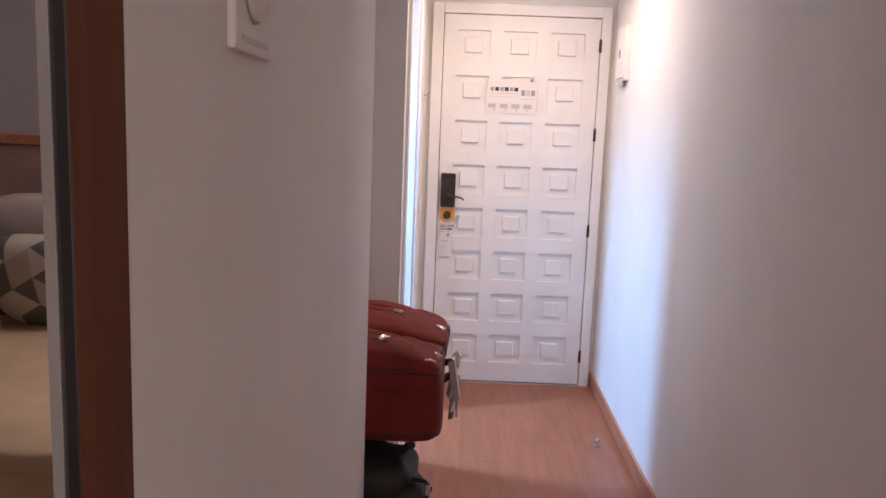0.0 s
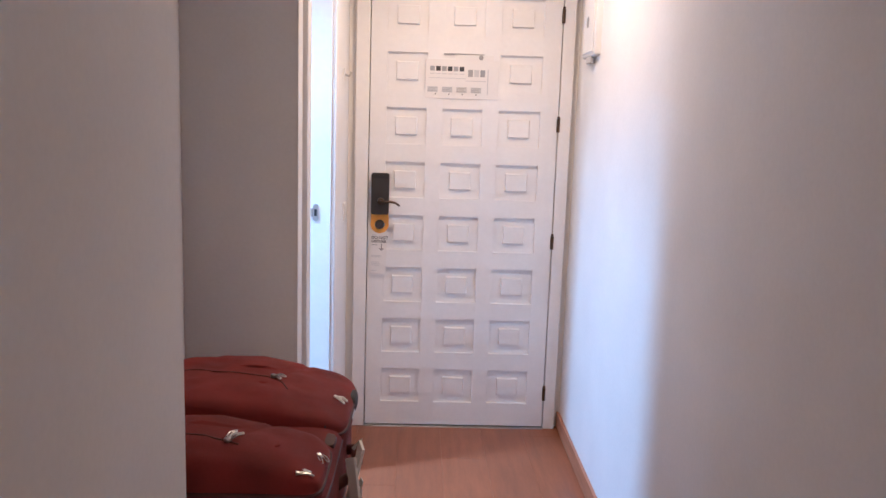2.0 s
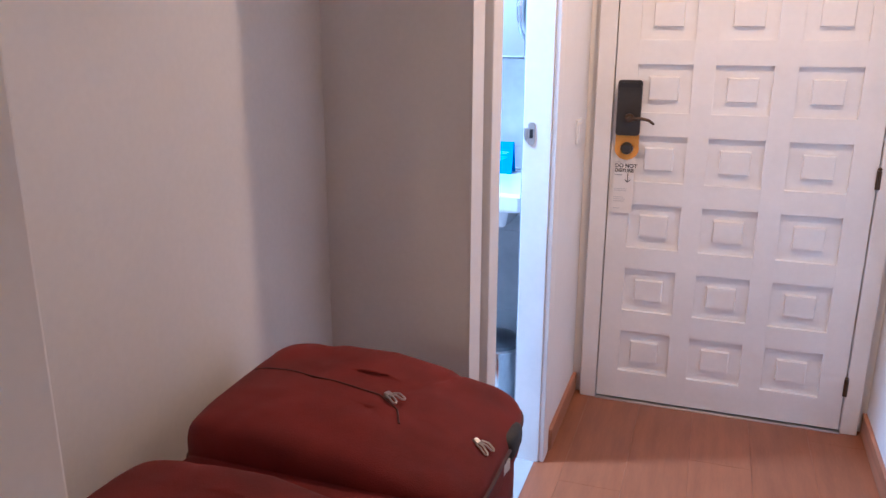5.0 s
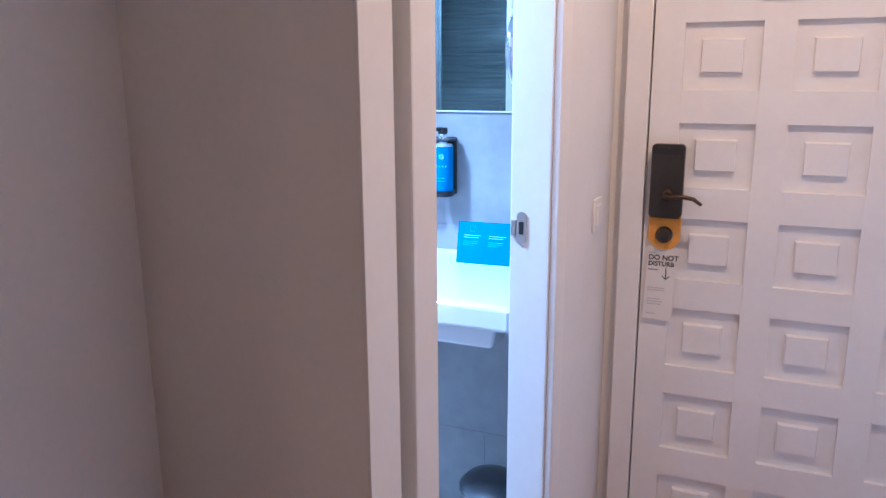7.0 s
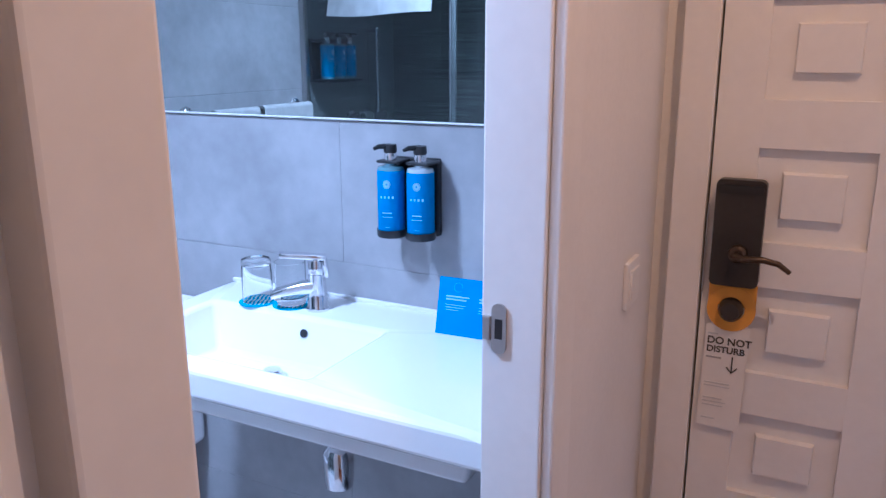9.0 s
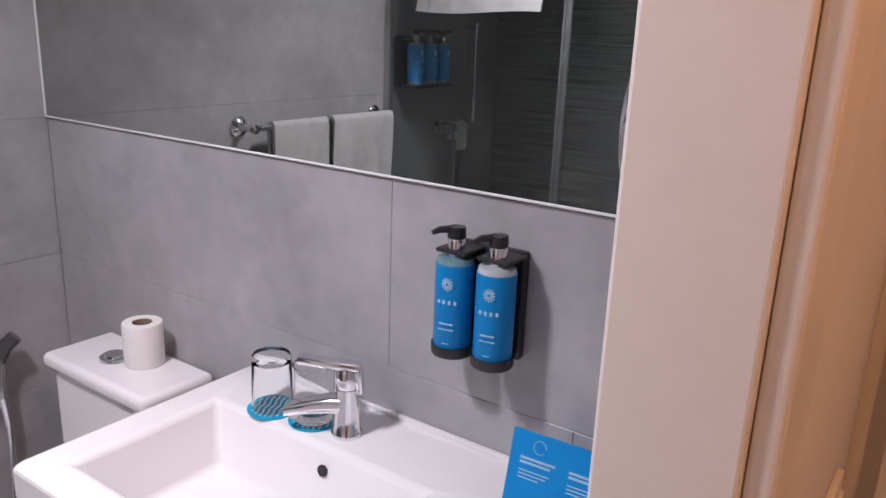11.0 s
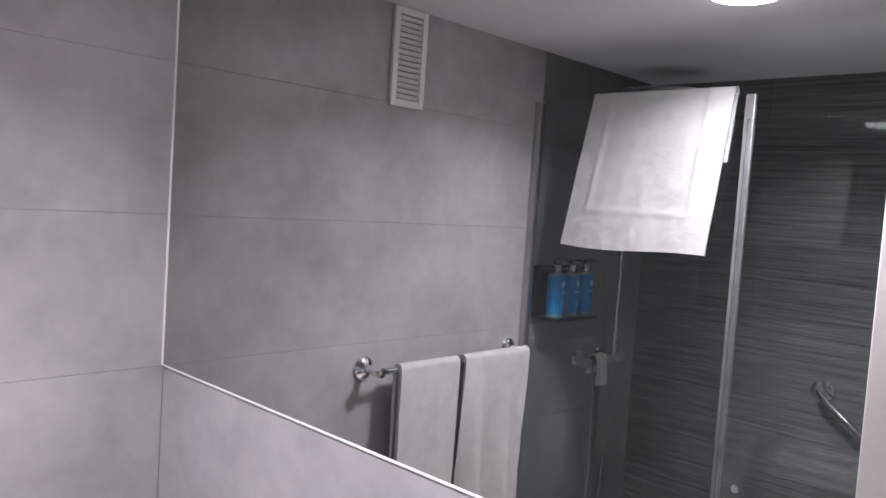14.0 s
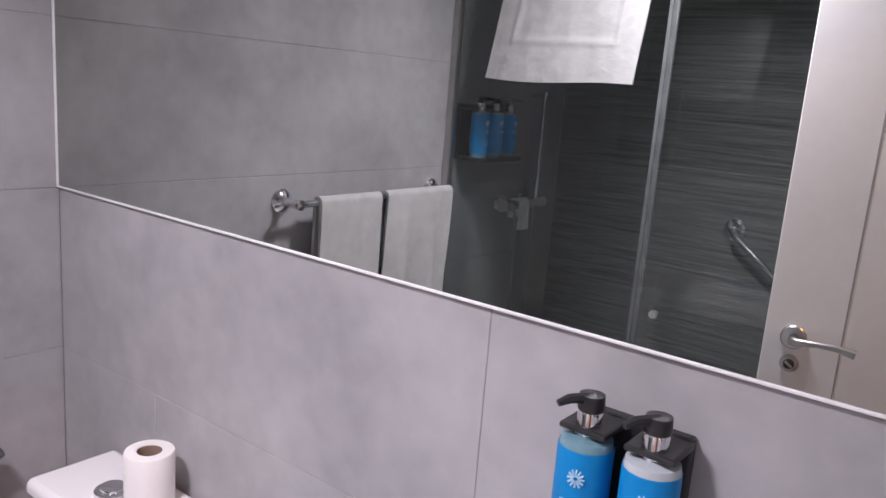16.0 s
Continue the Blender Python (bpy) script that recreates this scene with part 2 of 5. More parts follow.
def puffed(centre, half, e=0.4, ez=0.6, nu=48, nv=24, bm=None, lump=0.0, freq=6.0, m=None):
    """A cushion-like body: a superellipsoid with slight lumps."""
    own = bmesh.new()
    pw = lambda v, k: math.copysign(abs(v) ** k, v)
    rows = []
    for j in range(1, nv):
        b = -math.pi / 2 + math.pi * j / nv
        row = []
        for i in range(nu):
            a = 2 * math.pi * i / nu
            p = Vector((half[0] * pw(math.cos(a), e) * pw(math.cos(b), ez), half[1] * pw(math.sin(a), e) * pw(math.cos(b), ez), half[2] * pw(math.sin(b), ez)))
            if lump:
                p *= 1 + lump * noise.noise(p * freq + Vector(centre))
            row.append(own.verts.new(p))
        rows.append(row)
    for r, s in zip(rows, rows[1:]):
        for i in range(nu):
            own.faces.new((r[i], r[(i + 1) % nu], s[(i + 1) % nu], s[i]))
    own.faces.new(rows[0][::-1])
    own.faces.new(rows[-1])
    bmesh.ops.transform(own, matrix=Matrix.Translation(centre) @ (m or Matrix()), verts=own.verts[:])
    return join(bm, own)


def plate(w, h, t, radius, seg=5):
    """A rounded rectangle in the xz plane, centred, its front at y = -t."""
    own = bmesh.new()
    pts = []
    for cx, cz, a0 in ((w / 2 - radius, h / 2 - radius, 0), (-w / 2 + radius, h / 2 - radius, 90), (-w / 2 + radius, -h / 2 + radius, 180), (w / 2 - radius, -h / 2 + radius, 270)):
        for k in range(seg + 1):
            a = radians(a0 + 90 * k / seg)
            pts.append((cx + radius * math.cos(a), cz + radius * math.sin(a)))
    back = [own.verts.new((x, 0, z)) for x, z in pts]
    front = [own.verts.new((x, -t, z)) for x, z in pts]
    n = len(pts)
    for k in range(n):
        own.faces.new((back[k], back[(k + 1) % n], front[(k + 1) % n], front[k]))
    own.faces.new(back)
    own.faces.new(front[::-1])
    bmesh.ops.recalc_face_normals(own, faces=own.faces[:])
    return own


def mesh_of(name, bm, mat, smooth=True):
    me = bpy.data.meshes.new(name)
    bm.to_mesh(me)
    bm.free()
    me.materials.append(mat)
    if not smooth:
        me.polygons.foreach_set("use_smooth", [False] * len(me.polygons))
    else:
        rounded = [not q.use_smooth for q in me.polygons]
        me.set_sharp_from_angle(angle=radians(38))
        me.polygons.foreach_set("use_smooth", rounded)
    return me


def base(ob):
    """Where the coordinates of ob's mesh start, in the world."""
    return ob.matrix_basis.translation if ob.parent is None else base(ob.parent)


def part(name, bm, mat, parent, label="", smooth=True):
    ob = new(name, mesh_of(name, bm, mat, smooth))
    ob.parent = parent
    if parent.parent is None:
        ob.matrix_parent_inverse = parent.matrix_basis.inverted()
    if label:
        tagged(ob, label)
    return ob


def thing(name, at, label, category, group="", kind=""):
    ob = new(name)
    ob.empty_display_size = 0.05
    ob.matrix_basis = Matrix.Translation(at)
    return tagged(ob, label, category, group, kind)


def solid(name, bm, mat, label, category, kind="structure", smooth=False):
    return tagged(new(name, mesh_of(name, bm, mat, smooth)), label, category, "", kind)


def writing(name, text, size, m, mat, parent, align="LEFT", bold=0.0):
    cu = bpy.data.curves.new(name, "FONT")
    cu.body, cu.size, cu.align_x, cu.extrude, cu.offset = text, size, align, 0.0003, bold
    cu.materials.append(mat)
    ob = new(name, cu)
    ob.parent = parent
    if parent.parent is None:
        ob.matrix_parent_inverse = parent.matrix_basis.inverted()
    ob.matrix_basis = m
    return ob


# ---- structure ----
H = 2.40          # corridor and bedroom ceiling
HB = 2.122        # bathroom ceiling
XR = 0.985        # corridor wall opposite the bathroom
YM = 4.991        # tiled wall with the mirror
XL = -1.692       # tiled far side of the bathroom
floor = solid("floor", box(-3.3, 1.1, -2.4, 5.2, -0.10, -0.009), UNDERLAY, "warm brown laminate floor of narrow planks", "floor")
solid("ceiling", box(-3.3, 1.1, -2.4, 5.2, H, H + 0.1), CEILING, "plain white painted ceiling", "ceiling")


def slanted(bm):
    """The corridor wall closes in slightly towards the bedroom."""
    for v in bm.verts:
        v.co.x += 0.018 * (v.co.y - 5.0)
    return bm


solid("wall_right", slanted(box(XR, XR + 0.14, -1.7, 5.2, -0.05, H)), PLASTER, "smooth white plastered corridor wall", "wall")
solid("wall_back", box(-3.3, XR, -1.66, -1.52, -0.05, H), GREYWALL, "bluish grey painted bedroom wall", "wall")
solid("wall_bedroom_side", box(-3.3, -3.15, -1.52, 1.212, -0.05, H), GREYWALL, "bluish grey painted bedroom wall", "wall")
solid("wall_bedroom_front", box(-3.3, -0.47, 1.212, 1.33, -0.05, H), PLASTER, "white plastered bedroom wall", "wall")
solid("wall_left_near", box(-0.47, -0.065, 1.212, 2.669, -0.05, H, 0.004), PLASTER, "white plastered corridor wall with a square corner", "wall")
solid("wall_alcove_back", box(-0.47, -0.380, 2.669, 3.76, -0.05, H), PLASTER, "white plastered back of the luggage alcove", "wall")
solid("wall_alcove_end", box(-0.380, -0.0600, 3.713, 3.80, -0.05, H), PLASTER, "white plastered side of the luggage alcove", "wall")
solid("wall_left_far", box(-0.13, -0.036, 4.50, 5.03, -0.05, H), PLASTER, "white plastered wall beside the entrance", "wall")
solid("wall_over_bathroom_door", box(-0.128, -0.05, 3.80, 4.50, 2.05, H), PLASTER, "white plastered wall over a door", "wall")
solid("wall_end_left", box(-0.13, 0.0, 5.03, 5.2, -0.05, H), PLASTER, "white plastered end wall", "wall")
solid("wall_end_right", box(0.955, XR, 5.03, 5.2, -0.05, H), PLASTER, "white plastered end wall", "wall")
solid("wall_end_top", box(0.0, 0.955, 5.03, 5.2, 2.10, H), PLASTER, "white plastered end wall over the door", "wall")
solid("wall_landing", box(-0.13, 1.1, 5.21, 5.3, -0.05, H), PLASTER, "plain wall closing the place", "wall")

wall_mirror = solid("wall_mirror", box(XL, -0.13, YM + 0.0016, YM + 0.14, -0.05, 2.3), GROUT, "bathroom wall of large grey tiles", "wall")
wall_toilet_side = solid("wall_toilet_side", box(XL - 0.13, XL - 0.0016, 2.95, YM + 0.14, -0.05, 2.3), GROUT, "bathroom wall of large grey tiles", "wall")
wall_shower = solid("wall_shower", box(XL - 0.01, -0.47, 2.95, 3.0784, -0.05, 2.3), GROUT, "shower wall of dark ribbed tiles", "wall")
solid("wall_shower_side", box(-0.53, -0.472, 3.079, 3.802, -0.05, 2.3), TILE_DARK, "dark tiled side of the shower", "wall")
solid("wall_behind_door", box(-0.53, -0.131, 3.803, 3.85, -0.05, 2.3), TILE, "grey tiled wall behind the door", "wall")
solid("wall_bathroom_right", box(-0.142, -0.1305, 4.502, YM + 0.005, -0.05, 2.3), TILE, "grey tiled wall beside the washbasin", "wall")
solid("ceiling_bathroom", box(XL - 0.01, -0.1305, 3.06, YM + 0.012, HB, HB + 0.06), CEILING, "smooth white bathroom ceiling", "ceiling")
floor_bathroom = solid("floor_bathroom", box(XL - 0.01, -0.06, 3.06, YM + 0.01, -0.008, 0.002), GROUT, "pale grey bathroom floor tiles", "floor")

# skirting
solid("baseboard_right", slanted(box(XR - 0.014, XR, -1.5, 5.028, 0.0, 0.075, 0.003)), SKIRTING, "narrow brown wooden skirting board", "skirting board")
solid("baseboard_left", box(-0.036, -0.022, 4.545, 5.028, 0.0, 0.075, 0.003), SKIRTING, "narrow brown wooden skirting board", "skirting board")
solid("baseboard_alcove", box(-0.38, -0.366, 2.671, 3.711, 0.0, 0.075, 0.003), SKIRTING, "narrow brown wooden skirting board", "skirting board")
solid("baseboard_near", box(-0.065, -0.051, 1.215, 2.665, 0.0, 0.075, 0.003), SKIRTING, "narrow brown wooden skirting board", "skirting board")

# brown timber end of the near wall, with a framed mirror on the bedroom side
solid("trim_brown_post", box(-0.071, -0.0645, 1.1415, 1.2115, 0.0, H, 0.001), BROWN_WOOD, "reddish brown timber corner post", "trim")
looking_glass = thing("wall_mirror_panel", (-0.7, 1.20, 0.2), "tall wall mirror with a slim white edge", "mirror")
part("mirror_pane", box(-1.30, -0.1105, 1.198, 1.204, 0.10, 2.20), ROOM_MIRROR, looking_glass)
part("edge_strip", box(-0.1102, -0.1020, 1.194, 1.206, 0.05, 2.25, 0.001), GREY_INK, looking_glass, "slim grey edge strip")
# Black strip puts shade on the post's front edge into colour.
part("post_edge_shade", box(-0.0708, -0.0650, 1.1385, 1.1412, 0.05, 2.25), BLACK, looking_glass, "black strip for the post's shaded front edge")
part("backing", box(-1.30, -0.0715, 1.2045, 1.2115, 0.05, 2.25), BLACK, looking_glass, "dark backing board")

# entrance door
door_1 = thing("door_1", (0.48, 5.0, 0.0), "closed white entrance door with square raised panels", "door", kind="structure")
leaf = part("leaf", box(0.061, 0.899, 5.0125, 5.055, 0.010, 2.040), LACQUER, door_1)
cols = ((0.134, 0.311), (0.381, 0.560), (0.632, 0.819))
stile_x = (0.061, 0.134, 0.311, 0.381, 0.560, 0.632, 0.819, 0.899)
for i in range(4):
    part("stile", box(stile_x[2 * i], stile_x[2 * i + 1], 5.0, 5.0130, 0.010, 2.040, 0.0005), LACQUER, door_1)
tops = [0.280 + 0.2400 * k for k in range(8)]
PH = 0.160
for k in range(9):
    lo = 0.010 if k == 0 else tops[k - 1]
    hi = tops[k] - PH if k < 8 else 2.040
    for c0, c1 in cols:
        part("rail", box(c0 - 0.0005, c1 + 0.0005, 5.0002, 5.0130, lo, hi, 0.0005), LACQUER, door_1)


def raised_panel(x0, x1, z0, z1):
    """A field with sloping sides, proud of the recess."""
    bm = bmesh.new()
    s = 0.003
    a = [bm.verts.new((x, 5.0127, z)) for x, z in ((x0 - s, z0 - s), (x1 + s, z0 - s), (x1 + s, z1 + s), (x0 - s, z1 + s))]
    b = [bm.verts.new((x, 5.001, z)) for x, z in ((x0, z0), (x1, z0), (x1, z1), (x0, z1))]
    for i in range(4):
        bm.faces.new((a[i], a[(i + 1) % 4], b[(i + 1) % 4], b[i]))
    bm.faces.new(b)
    bm.faces.new(a[::-1])
    bmesh.ops.recalc_face_normals(bm, faces=bm.faces[:])
    return bm


for z in tops:
    for c0, c1 in cols:
        cx = (c0 + c1) / 2
        part("panel", raised_panel(cx - 0.046, cx + 0.046, z - 0.116, z - 0.042), LACQUER, door_1, smooth=False)
for x0, x1, z0, z1 in ((-0.002, 0.057, 0.0, 2.10), (0.903, 0.957, 0.0, 2.10), (0.057, 0.903, 2.044, 2.10)):
    part("frame", box(x0, x1, 4.992, 5.06, z0, z1, 0.003), LACQUER, door_1)
for z in (0.172, 0.893, 1.422, 1.895):
    hinge = part("hinge", tube([(0.901, 4.993, z - 0.030), (0.901, 4.993, z + 0.030)], 0.0075), BRONZE, door_1, "small dark metal hinge")
    part("finial", lathe([(0.0, 0), (0.006, 0.002), (0.007, 0.006), (0.003, 0.011)], (0.901, 4.993, z + 0.030), 10), BRONZE, hinge)
solid("trim_threshold", box(0.058, 0.902, 4.985, 5.07, -0.006, 0.006, 0.002), STEEL, "thin metal door threshold", "threshold")

# electronic lock on the door
lock = thing("door_lock", (0.114, 5.0, 1.0), "tall black electronic lock with a curved lever", "door lock")
body = turned(None, plate(0.080, 0.186, 0.024, 0.010), Matrix.Translation((0.114, 4.9995, 1.095)))
part("housing", body, LOCK_BLACK, lock)
part("upper_cover", turned(None, plate(0.072, 0.016, 0.026, 0.005), Matrix.Translation((0.114, 4.9992, 1.172))), BLACK, lock)
part("rosette", lathe([(0.0, 0), (0.016, 0), (0.015, 0.010), (0.011, 0.014), (0.0, 0.015)], (0.118, 4.975, 1.062), 20, m=Matrix.Rotation(radians(90), 4, "X")), BRONZE, lock)
part("lever", tube([(0.118, 4.970, 1.062), (0.118, 4.945, 1.062), (0.130, 4.934, 1.063), (0.160, 4.934, 1.065), (0.185, 4.938, 1.060), (0.203, 4.942, 1.046)], [0.007, 0.007, 0.006, 0.0055, 0.005, 0.004]), BRONZE, lock, "curved dark metal lever")
part("bolt_plate", box(0.0605, 0.0625, 4.994, 5.0135, 0.98, 1.14), STEEL, lock)
part("thumb_knob", lathe([(0.0, 0), (0.021, 0.0), (0.020, 0.014), (0.015, 0.022), (0.0, 0.023)], (0.114, 4.991, 0.957), 24, m=Matrix.Rotation(radians(90), 4, "X")), LOCK_BLACK, lock)

# do-not-disturb hanger on the knob
hanger = thing("door_hanger", (0.108, 4.99, 0.73), "white paper door hanger with an amber ring", "door hanger")
bm = bmesh.new()
ringa, ringb = [], []
N = 36
for k in range(N):
    a = 2 * math.pi * k / N
    ringa.append((bm.verts.new((0.114 + 0.041 * math.cos(a), 4.9885, 0.957 + 0.041 * math.sin(a))), bm.verts.new((0.114 + 0.041 * math.cos(a), 4.9905, 0.957 + 0.041 * math.sin(a)))))
    ringb.append((bm.verts.new((0.114 + 0.0225 * math.cos(a), 4.9885, 0.957 + 0.0225 * math.sin(a))), bm.verts.new((0.114 + 0.0225 * math.cos(a), 4.9905, 0.957 + 0.0225 * math.sin(a)))))
for k in range(N):
    j = (k + 1) % N
    bm.faces.new((ringa[k][0], ringa[j][0], ringb[j][0], ringb[k][0]))
    bm.faces.new((ringa[k][1], ringb[k][1], ringb[j][1], ringa[j][1]))
    bm.faces.new((ringa[k][0], ringa[k][1], ringa[j][1], ringa[j][0]))
    bm.faces.new((ringb[k][0], ringb[j][0], ringb[j][1], ringb[k][1]))
bmesh.ops.recalc_face_normals(bm, faces=bm.faces[:])
part("amber_ring", bm, ORANGE, hanger, "amber ring of the hanger")
part("amber_top", box(0.074, 0.154, 4.9907, 4.9925, 0.962, 1.004, 0.0005), ORANGE, hanger)
tag = part("tag", turned(None, plate(0.074, 0.200, 0.0015, 0.006), Matrix.Translation((0.110, 4.9925, 0.826)) @ Matrix.Rotation(radians(1.5), 4, "Y")), PAPER, hanger, "white printed tag")
FRONT = Matrix.Rotation(radians(90), 4, "X")
writing("print", "DO NOT", 0.0185, Matrix.Translation((0.0785, 4.9902, 0.889)) @ FRONT, INK, tag, bold=0.0004)
writing("print", "DISTURB", 0.0165, Matrix.Translation((0.0785, 4.9902, 0.873)) @ FRONT, INK, tag, bold=0.0004)
part("print_bar", box(0.079, 0.105, 4.9900, 4.9906, 0.861, 0.864), GREY_INK, tag)
part("print_bar", box(0.079, 0.096, 4.9900, 4.9906, 0.906, 0.909), PALE_INK, tag)
for z, w in ((0.812, 0.044), (0.806, 0.044), (0.782, 0.034), (0.775, 0.040), (0.768, 0.036), (0.742, 0.024)):
    part("print_bar", box(0.079, 0.079 + w, 4.9900, 4.9906, z, z + 0.0025), PALE_INK, tag)
part("arrow", tube([(0.124, 4.9902, 0.868), (0.124, 4.9902, 0.838)], 0.0013, 6), INK, tag)
part("arrow", tube([(0.115, 4.9902, 0.847), (0.124, 4.9902, 0.837), (0.133, 4.9902, 0.847)], 0.0013, 6), INK, tag)

# evacuation notice on the door
notice = thing("evacuation_notice", (0.463, 5.0, 1.525), "white evacuation notice with a small floor plan", "sign")
part("sheet", box(0.301, 0.625, 4.9965, 4.9990, 1.525, 1.694, 0.0006), PAPER, notice)
part("tab", box(0.432, 0.600, 4.9972, 4.9988, 1.694, 1.716), PAPER, notice)
part("emblem", lathe([(0.0, 0), (0.010, 0), (0.010, 0.0012), (0.0, 0.0013)], (0.545, 4.9968, 1.705), 18, m=Matrix.Rotation(radians(90), 4, "X")), GREY_INK, notice)
for i in range(6):
    part("room", box(0.322 + 0.026 * i, 0.342 + 0.026 * i, 4.9955, 4.9968, 1.644, 1.664), INK if i % 2 else GREY_INK, notice)
    part("label_bar", box(0.322 + 0.026 * i, 0.343 + 0.026 * i, 4.9955, 4.9968, 1.630, 1.634), PALE_INK, notice)
for i in range(3):
    part("room", box(0.490 + 0.027 * i, 0.511 + 0.027 * i, 4.9955, 4.9968, 1.622, 1.652), GREY_INK if i % 2 == 0 else PALE_INK, notice)
part("plan_line", box(0.318, 0.480, 4.9955, 4.9968, 1.612, 1.615), PALE_INK, notice)
part("plan_line", box(0.480, 0.570, 4.9955, 4.9968, 1.602, 1.605), PALE_INK, notice)
part("plan_line", box(0.576, 0.580, 4.9955, 4.9968, 1.545, 1.655), PALE_INK, notice)
for i in range(4):
    part("text_block", box(0.312 + 0.064 * i, 0.358 + 0.064 * i, 4.9955, 4.9968, 1.552, 1.576), PALE_INK, notice)
    for j in range(3):
        part("text_line", box(0.314 + 0.064 * i, 0.354 + 0.064 * i - 0.008 * (j % 2), 4.9948, 4.9956, 1.556 + 0.007 * j, 1.558 + 0.007 * j), GREY_INK, notice)
    part("dot", box(0.345 + 0.060 * i, 0.350 + 0.060 * i, 4.9955, 4.9968, 1.542, 1.546), INK, notice)

# casing of the bathroom doorway
door_2 = thing("door_2", (-0.10, 3.9, 0.0), "white bathroom door standing open, with lacquered casing", "door", kind="structure")
part("casing", box(-0.0598, -0.0555, 3.7122, 3.790, 0.0, 2.10, 0.0012), LACQUER, door_2)
part("rebate", box(-0.135, -0.072, 3.7885, 3.816, 0.0, 2.10), LACQUER, door_2)
part("stop", box(-0.135, -0.044, 3.8155, 3.890, 0.0, 2.06, 0.004), LACQUER, door_2)
part("jamb", box(-0.129, -0.046, 4.457, 4.499, 0.0, 2.06, 0.003), LACQUER, door_2)
part("casing", box(-0.046, -0.030, 4.462, 4.535, 0.0, 2.10, 0.004), LACQUER, door_2)
part("head", box(-0.129, -0.046, 3.889, 4.457, 2.02, 2.06, 0.003), LACQUER, door_2)
part("head_casing", box(-0.046, -0.026, 3.72, 4.535, 2.03, 2.10, 0.004), LACQUER, door_2)
part("strike_plate", turned(None, plate(0.020, 0.066, 0.003, 0.009), Matrix.Translation((-0.104, 4.4568, 1.060))), STEEL, door_2, "steel strike plate")
part("strike_slot", box(-0.109, -0.099, 4.4530, 4.4540, 1.047, 1.073), BLACK, door_2)
part("strike_lip", box(-0.126, -0.114, 4.4510, 4.4570, 1.044, 1.076, 0.002), STEEL, door_2)
ANG = 82.5
hinge_at = Matrix.Translation((-0.138, 3.893, 0.0)) @ Matrix.Rotation(radians(90 + ANG), 4, "Z")
dl = box(0.0, 0.515, -0.036, 0.0, 0.012, 2.02, 0.002)
bleaf = part("leaf", turned(None, dl, hinge_at), LACQUER, door_2)
for gx in (0.10, 0.365):
    part("groove", turned(None, box(gx, gx + 0.003, -0.0368, -0.0355, 0.05, 1.98), hinge_at), GREY_INK, bleaf)


def lever_handle(sign):
    """Rose, cylinder rose and a flattened, slightly bent lever; sign picks the face."""
    y0 = -0.036 if sign < 0 else 0.0
    turn = Matrix.Rotation(radians(90 if sign < 0 else -90), 4, "X")
    RX, RZ = 0.457, 1.040
    part("rose", turned(None, lathe([(0.0, 0), (0.026, 0), (0.026, 0.006), (0.023, 0.009), (0.0, 0.010)], (0, 0, 0), 28), hinge_at @ Matrix.Translation((RX, y0, RZ)) @ turn), STEEL, bleaf, "brushed steel handle rose")
    part("cylinder_rose", turned(None, lathe([(0.0, 0), (0.019, 0), (0.019, 0.005), (0.015, 0.008), (0.012, 0.0085)], (0, 0, 0), 24), hinge_at @ Matrix.Translation((RX, y0, RZ - 0.058)) @ turn), STEEL, bleaf)
    part("thumb_turn", turned(None, lathe([(0.0, 0.0), (0.0115, 0.0), (0.0110, 0.009), (0.0, 0.010)], (0, 0, 0), 20), hinge_at @ Matrix.Translation((RX, y0, RZ - 0.058)) @ turn), BRONZE, bleaf, "dark thumb turn")
    part("turn_grip", turned(None, box(-0.009, 0.009, -0.0022, 0.0022, 0.008, 0.016, 0.001), hinge_at @ Matrix.Translation((RX, y0, RZ - 0.058)) @ turn @ Matrix.Rotation(radians(35), 4, "Z")), STEEL, bleaf)
    s = sign
    part("lever", turned(None, tube([(RX, y0, RZ), (RX, y0 + s * 0.034, RZ), (RX - 0.010, y0 + s * 0.041, RZ), (RX - 0.045, y0 + s * 0.043, RZ + 0.004), (RX - 0.085, y0 + s * 0.042, RZ + 0.004), (RX - 0.118, y0 + s * 0.041, RZ - 0.002)], [0.009, 0.009, 0.009, 0.0065, 0.0075, 0.0095]), hinge_at), STEEL, bleaf, "brushed steel lever")


lever_handle(-1)
lever_handle(1)

# corridor fixtures
box_1 = thing("distribution_box", (0.985, 4.68, 1.70), "small white wall box with a grey catch", "electrical box")
part("case", box(0.952, 0.9845, 4.58, 4.80, 1.695, 1.965, 0.008), LACQUER, box_1)
part("cover", box(0.946, 0.9525, 4.595, 4.785, 1.71, 1.95, 0.003), LACQUER, box_1)
part("catch", puffed((0.945, 4.69, 1.83), (0.004, 0.014, 0.022), 0.9, 0.9, 16, 8), GREY_INK, box_1, "grey catch")
part("bottom_clip", box(0.955, 0.972, 4.66, 4.74, 1.670, 1.696, 0.004), TAG_GREY, box_1)

